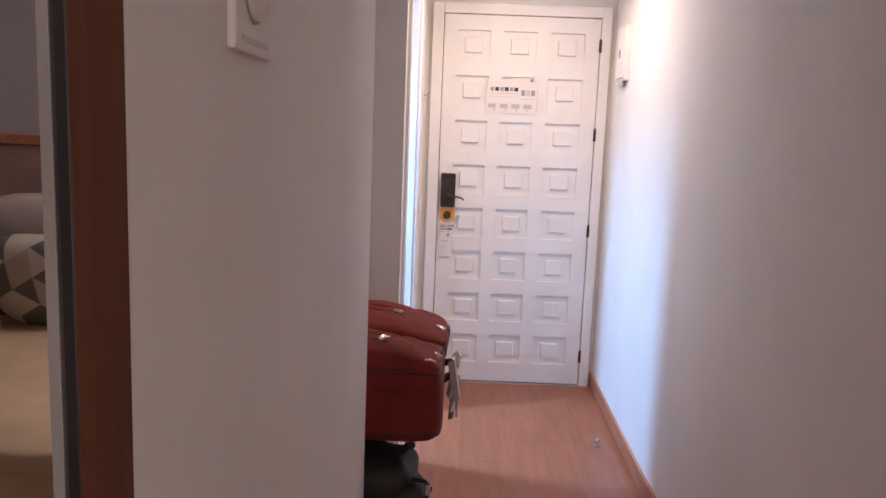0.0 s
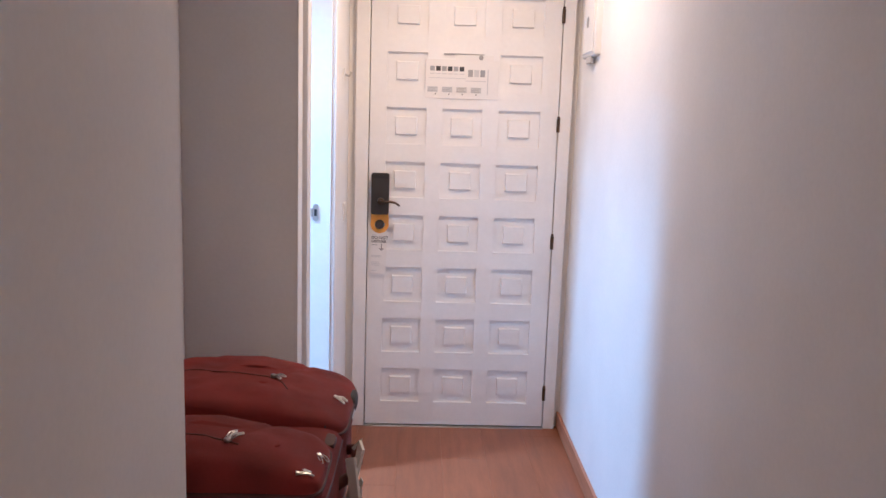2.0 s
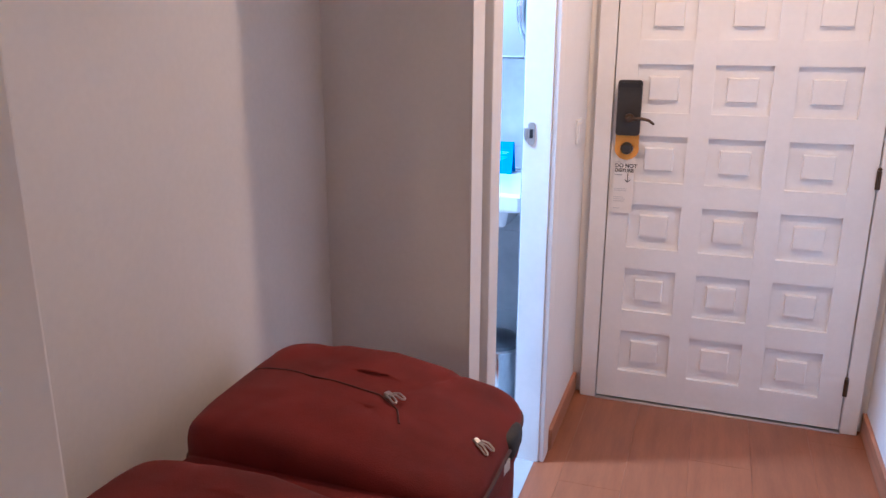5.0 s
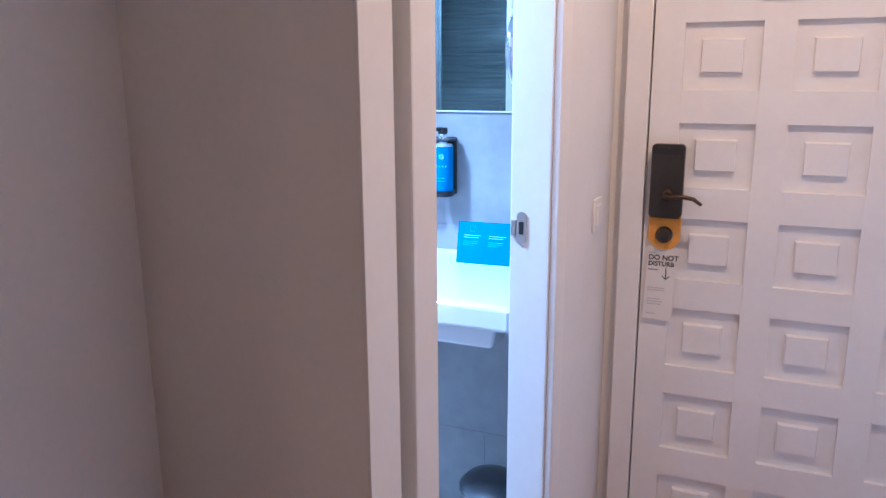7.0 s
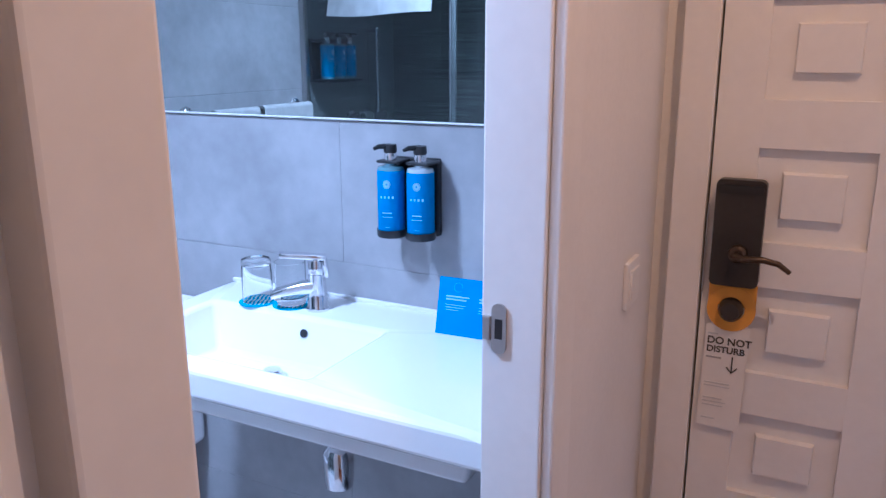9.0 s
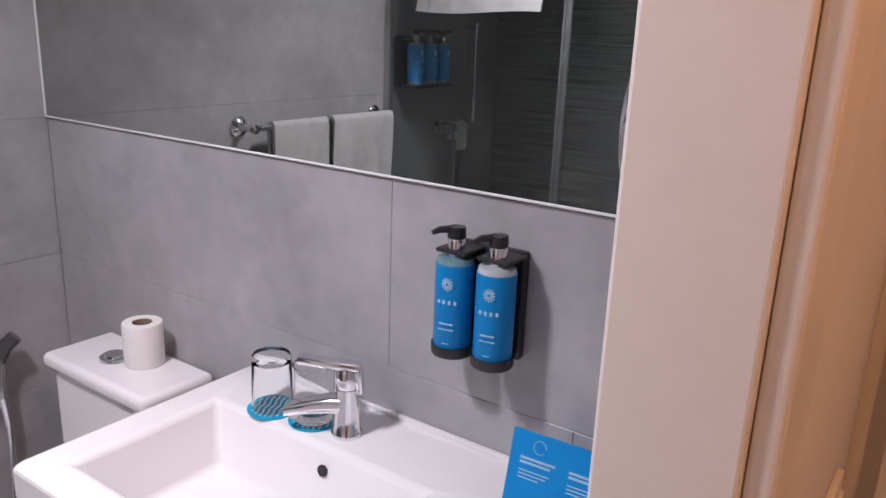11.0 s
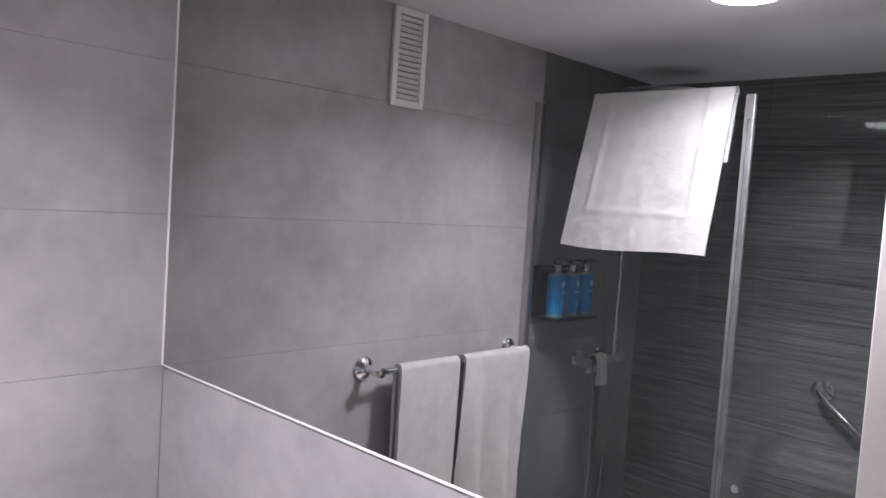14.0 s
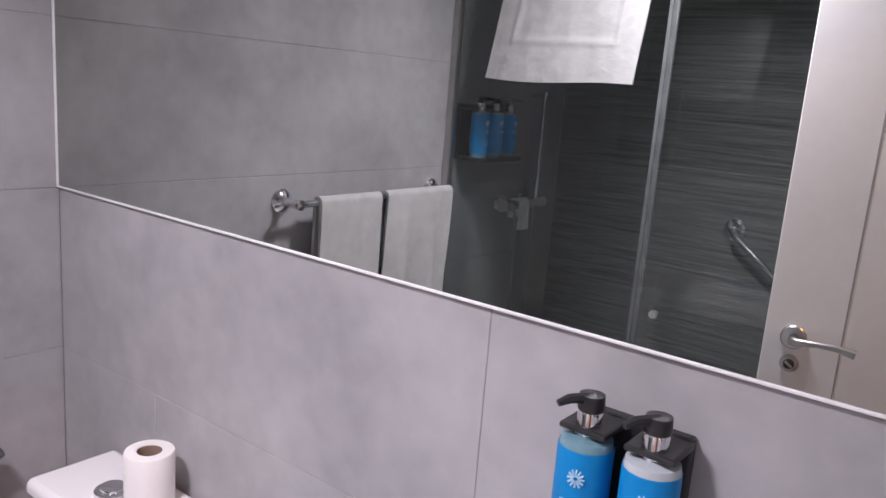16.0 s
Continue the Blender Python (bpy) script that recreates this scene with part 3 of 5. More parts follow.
switch_1 = thing("light_switch", (-0.036, 4.85, 0.98), "white plastic light switch on the wall", "switch")
part("plate", box(-0.036, -0.028, 4.81, 4.89, 0.985, 1.065, 0.003), LACQUER, switch_1)
part("rocker", box(-0.0285, -0.024, 4.825, 4.875, 1.0, 1.05, 0.002), LACQUER, switch_1)
intercom = thing("wall_hook", (-0.036, 4.80, 1.60), "small white wall hook beside the door", "hook")
part("hook_plate", box(-0.036, -0.031, 4.79, 4.815, 1.575, 1.625, 0.002), LACQUER, intercom)
part("hook_arm", tube([(-0.032, 4.803, 1.60), (-0.015, 4.803, 1.595), (-0.006, 4.803, 1.612)], 0.0045, 8), STEEL, intercom)

thermostat = thing("thermostat", (-0.065, 1.485, 1.47), "white wall thermostat with a round dial", "thermostat")
part("case", box(-0.0655, -0.056, 1.425, 1.560, 1.475, 1.585, 0.004), PLASTER, thermostat)
part("dial", lathe([(0.0, 0), (0.034, 0), (0.033, 0.005), (0.030, 0.007), (0.0, 0.007)], (-0.0562, 1.485, 1.540), 28, m=Matrix.Rotation(radians(90), 4, "Y")), PLASTER, thermostat)
part("dial_ring", lathe([(0.0345, 0), (0.0365, 0), (0.0365, 0.002), (0.0345, 0.002)], (-0.0562, 1.485, 1.540), 28, m=Matrix.Rotation(radians(90), 4, "Y")), GREY_INK, thermostat)
part("scale_bar", box(-0.0562, -0.0555, 1.44, 1.54, 1.484, 1.490), PALE_INK, thermostat)

stop = thing("door_stop", (0.854, 4.132, 0.0), "small metal door stop on the floor", "door stop")
part("stop_base", lathe([(0.0, 0), (0.014, 0), (0.013, 0.006), (0.006, 0.010), (0.006, 0.022), (0.0, 0.022)], (0.854, 4.132, 0.0), 18), STEEL, stop)
part("buffer", lathe([(0.0, 0.018), (0.012, 0.018), (0.013, 0.026), (0.010, 0.035), (0.0, 0.036)], (0.854, 4.132, 0.0), 18), CHROME, stop)


def downlight(x, y, z, r, mat, label, proud=False):
    lamp = thing("ceiling_light", (x, y, z), label, "ceiling light")
    part("trim_ring", lathe([(r + 0.012, 0), (r + 0.011, -0.004), (r, -0.005), (r, -0.002)] if proud else [(r + 0.018, 0), (r + 0.016, -0.010), (r, -0.012), (r, -0.002)], (x, y, z), 36), LACQUER, lamp)
    if proud:
        part("diffuser", lathe([(0.0, -0.024), (r * 0.80, -0.022), (r * 0.94, -0.016), (r, -0.006), (r, -0.001), (0.0, -0.001)], (x, y, z), 36), mat, lamp, "glowing round diffuser")
    else:
        part("diffuser", lathe([(0.0, -0.004), (r, -0.004), (r, -0.001), (0.0, -0.001)], (x, y, z), 36), mat, lamp, "glowing round diffuser")


downlight(0.46, 4.175, H, 0.05, DIFFUSER_WARM, "small round recessed ceiling lamp, lit")
downlight(-0.905, 4.137, HB, 0.088, DIFFUSER, "round flat bathroom ceiling lamp, lit", True)
# Invented fitting for the added fill lamp, out of view.
downlight(0.32, -1.0, H, 0.16, DIFFUSER_WARM, "round ceiling lamp, lit, added out of view as fill")

# ---- luggage alcove ----
rack = thing("luggage_rack", (-0.12, 3.10, 0.0), "folding black luggage rack under a suitcase", "luggage rack")
for y in (2.90, 3.30):
    part("leg", tube([(-0.30, y, 0.0), (0.05, y, 0.505)], 0.011), BLACK, rack)
    part("leg", tube([(0.08, y + 0.025, 0.0), (-0.24, y + 0.025, 0.505)], 0.011), BLACK, rack)
for x in (-0.24, 0.05):
    part("crossbar", tube([(x, 2.86, 0.505), (x, 3.36, 0.505)], 0.012), BLACK, rack)
for y in (2.96, 3.10, 3.24):
    part("strap", box(-0.25, 0.06, y - 0.025, y + 0.025, 0.514, 0.518), BLACK_CLOTH, rack)

bag = thing("black_bag", (-0.09, 2.90, 0.0), "slumped black nylon bag under the luggage rack", "bag")
part("bag_body", puffed((-0.11, 2.97, 0.205), (0.165, 0.17, 0.205), 0.5, 0.6, 48, 24, lump=0.12, freq=9.0), BLACK_CLOTH, bag)
part("bag_flap", puffed((-0.05, 2.90, 0.405), (0.115, 0.12, 0.070), 0.5, 0.7, 40, 18, lump=0.2, freq=12.0), BLACK_CLOTH, bag)
part("bag_pocket", puffed((0.045, 2.86, 0.325), (0.055, 0.085, 0.085), 0.5, 0.6, 32, 16, lump=0.2, freq=14.0), BLACK_CLOTH, bag)
part("bag_strap", tube([(0.06, 2.82, 0.42), (0.095, 2.80, 0.425), (0.112, 2.80, 0.405), (0.100, 2.80, 0.375), (0.075, 2.81, 0.36)], 0.006, 8), BLACK_CLOTH, bag)
part("buckle", box(0.098, 0.112, 2.790, 2.800, 0.385, 0.415, 0.002), STEEL, bag)

case = thing("suitcase", (-0.08, 3.09, 0.52), "soft red canvas suitcase lying on a rack", "suitcase")
CX = -0.085
part("shell", puffed((CX, 3.095, 0.640), (0.222, 0.302, 0.121), 0.20, 0.30, 88, 36, lump=0.012, freq=9.0), RED_CLOTH, case)


def pocket(cy, cz, hx, hy, hz, seed, sag):
    """A soft pocket: a flat top that sags towards the handle's end, with creases."""
    bm = puffed((0, 0, 0), (hx, hy, hz), 0.34, 0.46, 120, 52)
    for v in bm.verts:
        u = v.co.x / hx
        up = max(0.0, v.co.z / hz)
        v.co.z -= up * sag * max(0.0, (u + 0.15) / 1.15) ** 1.7
        v.co.z += 0.006 * noise.noise(v.co * 9 + Vector((seed, 0, 0))) + 0.003 * noise.noise(v.co * 26 + Vector((seed, 0, 0)))
        v.co.z -= 0.007 * math.exp(-((u - 0.22 - 0.30 * v.co.y / hy) / 0.05) ** 2) * up
        v.co.z -= 0.004 * math.exp(-((u + 0.35 + 0.20 * v.co.y / hy) / 0.07) ** 2) * up
    bmesh.ops.transform(bm, matrix=Matrix.Translation((CX, cy, cz)), verts=bm.verts[:])
    return bm


def tops_of(bm):
    """Height of a pocket's upper side over a place in plan."""
    tree = BVHTree.FromBMesh(bm)
    return lambda x, y: (tree.ray_cast(Vector((x, y, 2.0)), Vector((0, 0, -1)))[0] or Vector((0, 0, 0.74))).z


far_bm = pocket(3.242, 0.736, 0.230, 0.175, 0.086, 2.0, 0.055)
near_bm = pocket(2.896, 0.738, 0.212, 0.107, 0.086, 9.0, 0.046)
far_z, near_z = tops_of(far_bm), tops_of(near_bm)
part("far_pocket", far_bm, RED_CLOTH, case)
part("near_pocket", near_bm, RED_CLOTH, case)


def seam(cx, cy, z, hx, hy, r, e=0.30):
    pts = []
    for k in range(61):
        a = 2 * math.pi * k / 60
        pts.append((cx + hx * math.copysign(abs(math.cos(a)) ** e, math.cos(a)), cy + hy * math.copysign(abs(math.sin(a)) ** e, math.sin(a)), z + 0.004 * math.sin(3 * a)))
    return tube(pts, r, 8, caps=False)


part("piping", seam(CX, 3.095, 0.560, 0.218, 0.298, 0.005, 0.20), RED_DARK, case, "dark red piping")
part("zip_track", seam(CX, 3.095, 0.715, 0.216, 0.296, 0.006, 0.20), RED_DARK, case, "dark zip")
part("zip_track", seam(CX, 3.242, 0.738, 0.230, 0.175, 0.004, 0.34), RED_DARK, case, "dark zip")
part("zip_track", seam(CX, 2.898, 0.742, 0.212, 0.110, 0.004, 0.34), RED_DARK, case, "dark zip")


def stitched(height, line, r=0.0016):
    """A stitched seam that follows the cloth."""
    pts = []
    for (xa, ya), (xb, yb) in zip(line, line[1:]):
        pts += [(xa + (xb - xa) * k / 5, ya + (yb - ya) * k / 5) for k in range(5)]
    return tube([(x, y, height(x, y) + 0.0005) for x, y in pts], r, 6)


part("pocket_seam", stitched(far_z, [(-0.285, 3.262), (-0.18, 3.250), (-0.05, 3.232), (-0.01, 3.205), (0.01, 3.165)]), RED_DARK, case, "dark stitched seam")
part("pocket_seam", stitched(near_z, [(-0.27, 2.872), (-0.15, 2.868), (-0.05, 2.852), (-0.02, 2.842)]), RED_DARK, case, "dark stitched seam")


def zip_pull(x, y, z, a, tilt, size=1.0):
    m = Matrix.Translation((x, y, z)) @ Matrix.Rotation(radians(a), 4, "Z") @ Matrix.Rotation(radians(tilt), 4, "Y") @ Matrix.Scale(size, 4)
    pull = part("zip_slider", turned(None, box(-0.008, 0.006, -0.007, 0.007, 0.0, 0.010, 0.002), m), STEEL, case, "worn metal zip slider")
    for off in (-0.005, 0.006):
        part("zip_pull", turned(None, tube([(0.004, off - 0.004, 0.008), (0.018, off * 1.6 - 0.005, 0.012), (0.034, off * 2 - 0.004, 0.009), (0.037, off * 2, 0.009), (0.034, off * 2 + 0.004, 0.009), (0.018, off * 1.6 + 0.005, 0.012), (0.004, off + 0.004, 0.008)], 0.0020, 8), m), STEEL, pull)


zip_pull(-0.035, 3.232, far_z(-0.035, 3.232), -30, 6, 0.75)
zip_pull(0.108, 3.215, far_z(0.108, 3.215) - 0.003, -20, 26, 0.7)
zip_pull(-0.045, 2.850, near_z(-0.045, 2.850), 55, -4, 0.8)
zip_pull(0.085, 2.812, near_z(0.085, 2.812) - 0.006, 25, 18, 0.72)
zip_pull(0.110, 2.905, near_z(0.110, 2.905) - 0.004, -50, 25, 0.6)
part("side_handle", tube([(0.132, 3.02, 0.655), (0.158, 3.04, 0.665), (0.168, 3.11, 0.668), (0.158, 3.18, 0.665), (0.132, 3.20, 0.655)], 0.012, 12), RED_DARK, case, "padded carrying handle")
part("corner_patch", puffed((0.128, 3.300, 0.735), (0.024, 0.040, 0.022), 0.5, 0.6, 24, 12), BLACK_CLOTH, case, "black corner patch")
part("patch_label", turned(None, plate(0.030, 0.020, 0.002, 0.003), Matrix.Translation((0.1440, 3.245, 0.722)) @ Matrix.Rotation(radians(80), 4, "Z")), PAPER, case, "small white label")
# Dark red filler: the deep shade between the pockets, given as colour.
part("valley_shade", puffed((-0.06, 3.035, 0.742), (0.190, 0.042, 0.014), 0.4, 0.6, 48, 14), RED_DARK, case, "dark red filler shading the valley between the pockets")
part("pocket_zip", tube([(-0.01, 3.080, 0.764), (0.05, 3.074, 0.761), (0.10, 3.082, 0.756), (0.130, 3.11, 0.750)], 0.0045, 8), BLACK_CLOTH, case, "black zip")
part("badge", lathe([(0.0, 0), (0.010, 0), (0.009, 0.0015), (0.0, 0.002)], (0.035, 2.872, near_z(0.035, 2.872) - 0.0012), 18), RED_CLOTH, case)
label_tag = thing("luggage_tag", (0.165, 2.99, 0.56), "grey and white luggage tag tied to a handle", "luggage tag")
part("strap", tube([(0.168, 2.99, 0.632), (0.184, 2.985, 0.655), (0.184, 2.975, 0.61), (0.172, 2.965, 0.57)], 0.004, 8), TAG_GREY, label_tag)
part("paper_loop", turned(None, box(-0.003, 0.003, -0.020, 0.020, -0.075, 0.075, 0.001), pose(0.174, 2.955, 0.585, 8, 10, 15)), PAPER, label_tag)
part("paper_loop", turned(None, box(-0.003, 0.003, -0.018, 0.018, -0.06, 0.06, 0.001), pose(0.176, 2.925, 0.575, -25, 6, 35)), PAPER, label_tag)
part("card", turned(None, plate(0.045, 0.085, 0.003, 0.006), pose(0.176, 2.985, 0.500, 0, 6, 70)), TAG_GREY, label_tag)
part("dark_card", turned(None, plate(0.030, 0.095, 0.002, 0.004), pose(0.172, 3.01, 0.470, 0, 8, 60)), BLACK, label_tag)
for k, (dx, dy, dz, tw) in enumerate(((0.004, -0.05, -0.10, 12), (0.010, -0.075, -0.115, -18))):
    part("ribbon", turned(None, box(-0.001, 0.001, -0.007, 0.007, -0.055, 0.055), pose(0.176 + dx, 2.985 + dy, 0.640 + dz, tw, 8, 25)), PAPER if k else TAG_GREY, label_tag)
label_tag.matrix_basis = Matrix.Translation((0.158, 3.075, 0.640))

# ---- bathroom ----
vanity_mirror = thing("vanity_mirror", (-0.93, YM, 1.24), "large frameless mirror over the washbasin wall", "mirror")
part("mirror_pane", box(XL + 0.008, -0.1435, YM - 0.005, YM + 0.0005, 1.2624, HB - 0.001), MIRROR, vanity_mirror)
part("bottom_bead", box(XL + 0.001, -0.1435, YM - 0.007, YM + 0.0005, 1.2582, 1.2622, 0.0015), SILICONE, vanity_mirror, "white silicone bead")
part("side_bead", box(XL + 0.0005, XL + 0.0078, YM - 0.007, YM + 0.0005, 1.262, HB - 0.001, 0.002), SILICONE, vanity_mirror, "white silicone bead")

basin = thing("washbasin", (-0.58, 4.76, 0.75), "wide white ceramic washbasin with a flat ledge", "washbasin")


def basin_mesh():
    """A slab with a rectangular sunk bowl; the bowl's walls slope inwards."""
    bm = bmesh.new()
    x0, x1, y0, y1, zt, zb = -1.026, -0.148, 4.530, 4.9895, 0.860, 0.800
    bx0, bx1, by0, by1, d = -0.958, -0.510, 4.588, 4.845, 0.105
    s = 0.028
    o = [(x0, y0), (x1, y0), (x1, y1), (x0, y1)]
    i = [(bx0, by0), (bx1, by0), (bx1, by1), (bx0, by1)]
    f = [(bx0 + s, by0 + s), (bx1 - s * 1.6, by0 + s), (bx1 - s * 1.6, by1 - s), (bx0 + s, by1 - s)]
    lo = [(bx0 - 0.01, by0 - 0.005), (x1 - 0.05, by0 - 0.005), (x1 - 0.05, by1 + 0.10), (bx0 - 0.01, by1 + 0.10)]
    V = lambda pts, z: [bm.verts.new((x, y, z)) for x, y in pts]
    ot, it, fl, ob_, um, ub = V(o, zt), V(i, zt), V(f, zt - d), V(o, zb), V(lo, zb), V([(x * 0.97 - 0.018, y * 0.985 + 0.07) for x, y in lo], zb - 0.062)
    for k in range(4):
        j = (k + 1) % 4
        bm.faces.new((ot[k], ot[j], it[j], it[k]))
        bm.faces.new((it[k], it[j], fl[j], fl[k]))
        bm.faces.new((ot[j], ot[k], ob_[k], ob_[j]))
        bm.faces.new((ob_[j], ob_[k], um[k], um[j]))
        bm.faces.new((um[j], um[k], ub[k], ub[j]))
    bm.faces.new(fl)
    bm.faces.new(ub[::-1])
    bmesh.ops.recalc_face_normals(bm, faces=bm.faces[:])
    bmesh.ops.bevel(bm, geom=bm.edges[:], offset=0.010, segments=3, profile=0.5, affect="EDGES", clamp_overlap=True)
    bm.normal_update()
    for f in bm.faces:
        f.smooth = f.calc_area() > 0.004
    return bm


part("basin_slab", basin_mesh(), CERAMIC, basin)
part("drain_flange", lathe([(0.0, 0), (0.033, 0), (0.031, 0.004), (0.020, 0.005), (0.0, 0.005)], (-0.722, 4.748, 0.7552), 28), CHROME, basin, "chrome drain")
part("drain_plug", lathe([(0.0, 0), (0.019, 0), (0.021, 0.008), (0.017, 0.013), (0.0, 0.014)], (-0.722, 4.748, 0.762), 28), CHROME, basin)
part("overflow", lathe([(0.0, 0), (0.009, 0), (0.009, 0.003), (0.0, 0.003)], (-0.704, 4.8345, 0.826), 20, m=Matrix.Rotation(radians(80), 4, "X")), BLACK, basin)
part("sealant", box(-1.026, -0.148, 4.980, 4.9905, 0.8585, 0.867, 0.002), SILICONE, basin)

siphon = thing("siphon", (-0.64, 4.85, 0.50), "chrome bottle trap under the washbasin", "pipe")
part("trap", lathe([(0.0, 0.48), (0.030, 0.48), (0.033, 0.50), (0.033, 0.56), (0.022, 0.575), (0.016, 0.58), (0.016, 0.76)], (-0.64, 4.85, 0.0), 24), CHROME, siphon)
part("outlet", tube([(-0.64, 4.87, 0.545), (-0.64, 4.985, 0.545)], 0.016), CHROME, siphon)
part("wall_rose", lathe([(0.0, 0), (0.034, 0), (0.030, 0.010), (0.016, 0.012)], (-0.64, 4.989, 0.545), 24, m=Matrix.Rotation(radians(90), 4, "X")), CHROME, siphon)

FX, FY, FZ = -0.711, 4.896, 0.860
tap = thing("basin_tap", (FX, FY, FZ), "chrome single-lever basin tap", "tap")
part("tap_base", lathe([(0.0, 0), (0.0250, 0), (0.0250, 0.005), (0.0225, 0.008), (0.0205, 0.040), (0.0185, 0.066), (0.0180, 0.080), (0.0, 0.081)], (FX, FY, FZ), 32), CHROME, tap)


def tap_spout():
    """A flat-topped spout that tapers outwards and droops at the tip."""
    bm = bmesh.new()
    rings = []
    for d, z, w, h in ((0.000, 0.052, 0.0185, 0.016), (0.030, 0.050, 0.0175, 0.0145), (0.060, 0.045, 0.0160, 0.0120), (0.085, 0.039, 0.0145, 0.0105), (0.098, 0.034, 0.0120, 0.0085)):
        ring = []
        for k in range(20):
            a = 2 * math.pi * k / 20
            c, q = math.cos(a), math.sin(a)
            ring.append(bm.verts.new((FX + w * math.copysign(abs(c) ** 0.6, c), FY - d, FZ + z + h * math.copysign(abs(q) ** (0.5 if q > 0 else 0.9), q))))
        rings.append(ring)
    for a, b in zip(rings, rings[1:]):
        for k in range(20):
            bm.faces.new((a[k], a[(k + 1) % 20], b[(k + 1) % 20], b[k]))
    bm.faces.new(rings[0][::-1])
    bm.faces.new(rings[-1])
    bmesh.ops.recalc_face_normals(bm, faces=bm.faces[:])
    return bm


part("spout", tap_spout(), CHROME, tap)
part("aerator", lathe([(0.0, 0.0), (0.009, 0.0), (0.009, 0.008), (0.0, 0.008)], (FX, FY - 0.084, FZ + 0.024), 18), STEEL, tap)
part("lever_cap", lathe([(0.0, 0.081), (0.0175, 0.081), (0.0185, 0.086), (0.0180, 0.108), (0.0150, 0.113), (0.0, 0.114)], (FX, FY, FZ), 32), CHROME, tap)
part("lever", turned(None, box(-0.0135, 0.0135, -0.078, 0.021, -0.0058, 0.0058, 0.0045), pose(FX, FY, FZ + 0.117, -5, 0, 0)), CHROME, tap)
part("lever_back", turned(None, box(-0.0130, 0.0130, -0.0055, 0.0055, -0.044, 0.004, 0.0045), pose(FX, FY + 0.0175, FZ + 0.116, 6, 0, 0)), CHROME, tap)
tap.matrix_basis = pose(FX, FY, FZ, 0, 0, -58)


def tumbler(x, y, upright):
    g = thing("tumbler", (x, y, 0.862), "clear drinking glass standing upright on a blue coaster" if upright else "clear drinking glass upside down on a blue coaster", "glass", "glasses on the basin ledge")
    r, h = 0.034, 0.093
    if upright:
        prof = [(0.0, 0.0), (r * 0.92, 0.0), (r * 0.97, 0.004), (r, h), (r - 0.0016, h), (r * 0.93, 0.018), (r * 0.80, 0.014), (0.0, 0.013)]
    else:
        prof = [(0.0, h), (r * 0.90, h), (r * 0.95, h - 0.003), (r, 0.0), (r - 0.0016, 0.0), (r * 0.90, h - 0.013), (0.0, h - 0.010)]
    part("cup", lathe(prof, (x, y, 0.8655), 40), TUMBLER, g)
    c = thing("coaster", (x, y, 0.86), "round blue paper coaster with white waves", "coaster", "coasters under the glasses")
    part("disc", lathe([(0.0, 0.0), (0.042, 0.0), (0.042, 0.0018), (0.0, 0.0018)], (x, y, 0.8605), 32), COASTER_BLUE, c)
    for k in range(7):
        off = -0.027 + 0.009 * k
        w = math.sqrt(max(0.0001, 0.034 ** 2 - off ** 2))
        pts = [(x + (off + 0.0018 * math.sin(i * 1.1)) * 0.91 - (-w + 2 * w * i / 12) * 0.42, y + (-w + 2 * w * i / 12) * 0.91 + off * 0.42, 0.8626) for i in range(13)]
        part("wave", tube(pts, 0.0016, 6), PAPER, c)


tumbler(-0.862, 4.880, False)
tumbler(-0.781, 4.895, True)

card = thing("tent_card", (-0.34, 4.90, 0.86), "bright blue folded information card on the washbasin", "card")
cm = pose(-0.343, 4.885, 0.8605, -14, 0, 3)
part("front_leaf", turned(None, box(-0.075, 0.075, -0.0006, 0.0006, 0.0, 0.112), cm), CARD_BLUE, card)
part("rear_leaf", turned(None, box(-0.075, 0.075, -0.0006, 0.0006, 0.0, 0.112), Matrix.Translation((-0.343, 4.939, 0.8605)) @ Matrix.Rotation(radians(3), 4, "Z") @ Matrix.Rotation(radians(14), 4, "X")), CARD_BLUE, card)
for cx in (-0.034, 0.036):
    for z, w, hgt in ((0.074, 0.050, 0.0032), (0.068, 0.044, 0.0032), (0.058, 0.044, 0.0016), (0.053, 0.040, 0.0016), (0.048, 0.030, 0.0016)):
        part("print_bar", turned(None, box(cx - 0.025, cx - 0.025 + w, -0.0014, -0.0007, z, z + hgt), cm), LABEL_WHITE, card)
ringpts = [(-0.034 + 0.009 * math.cos(a), -0.001, 0.094 + 0.009 * math.sin(a)) for a in [2 * math.pi * k / 24 for k in range(22)]]
part("emblem", turned(None, tube(ringpts, 0.0005, 6), cm), LABEL_WHITE, card)


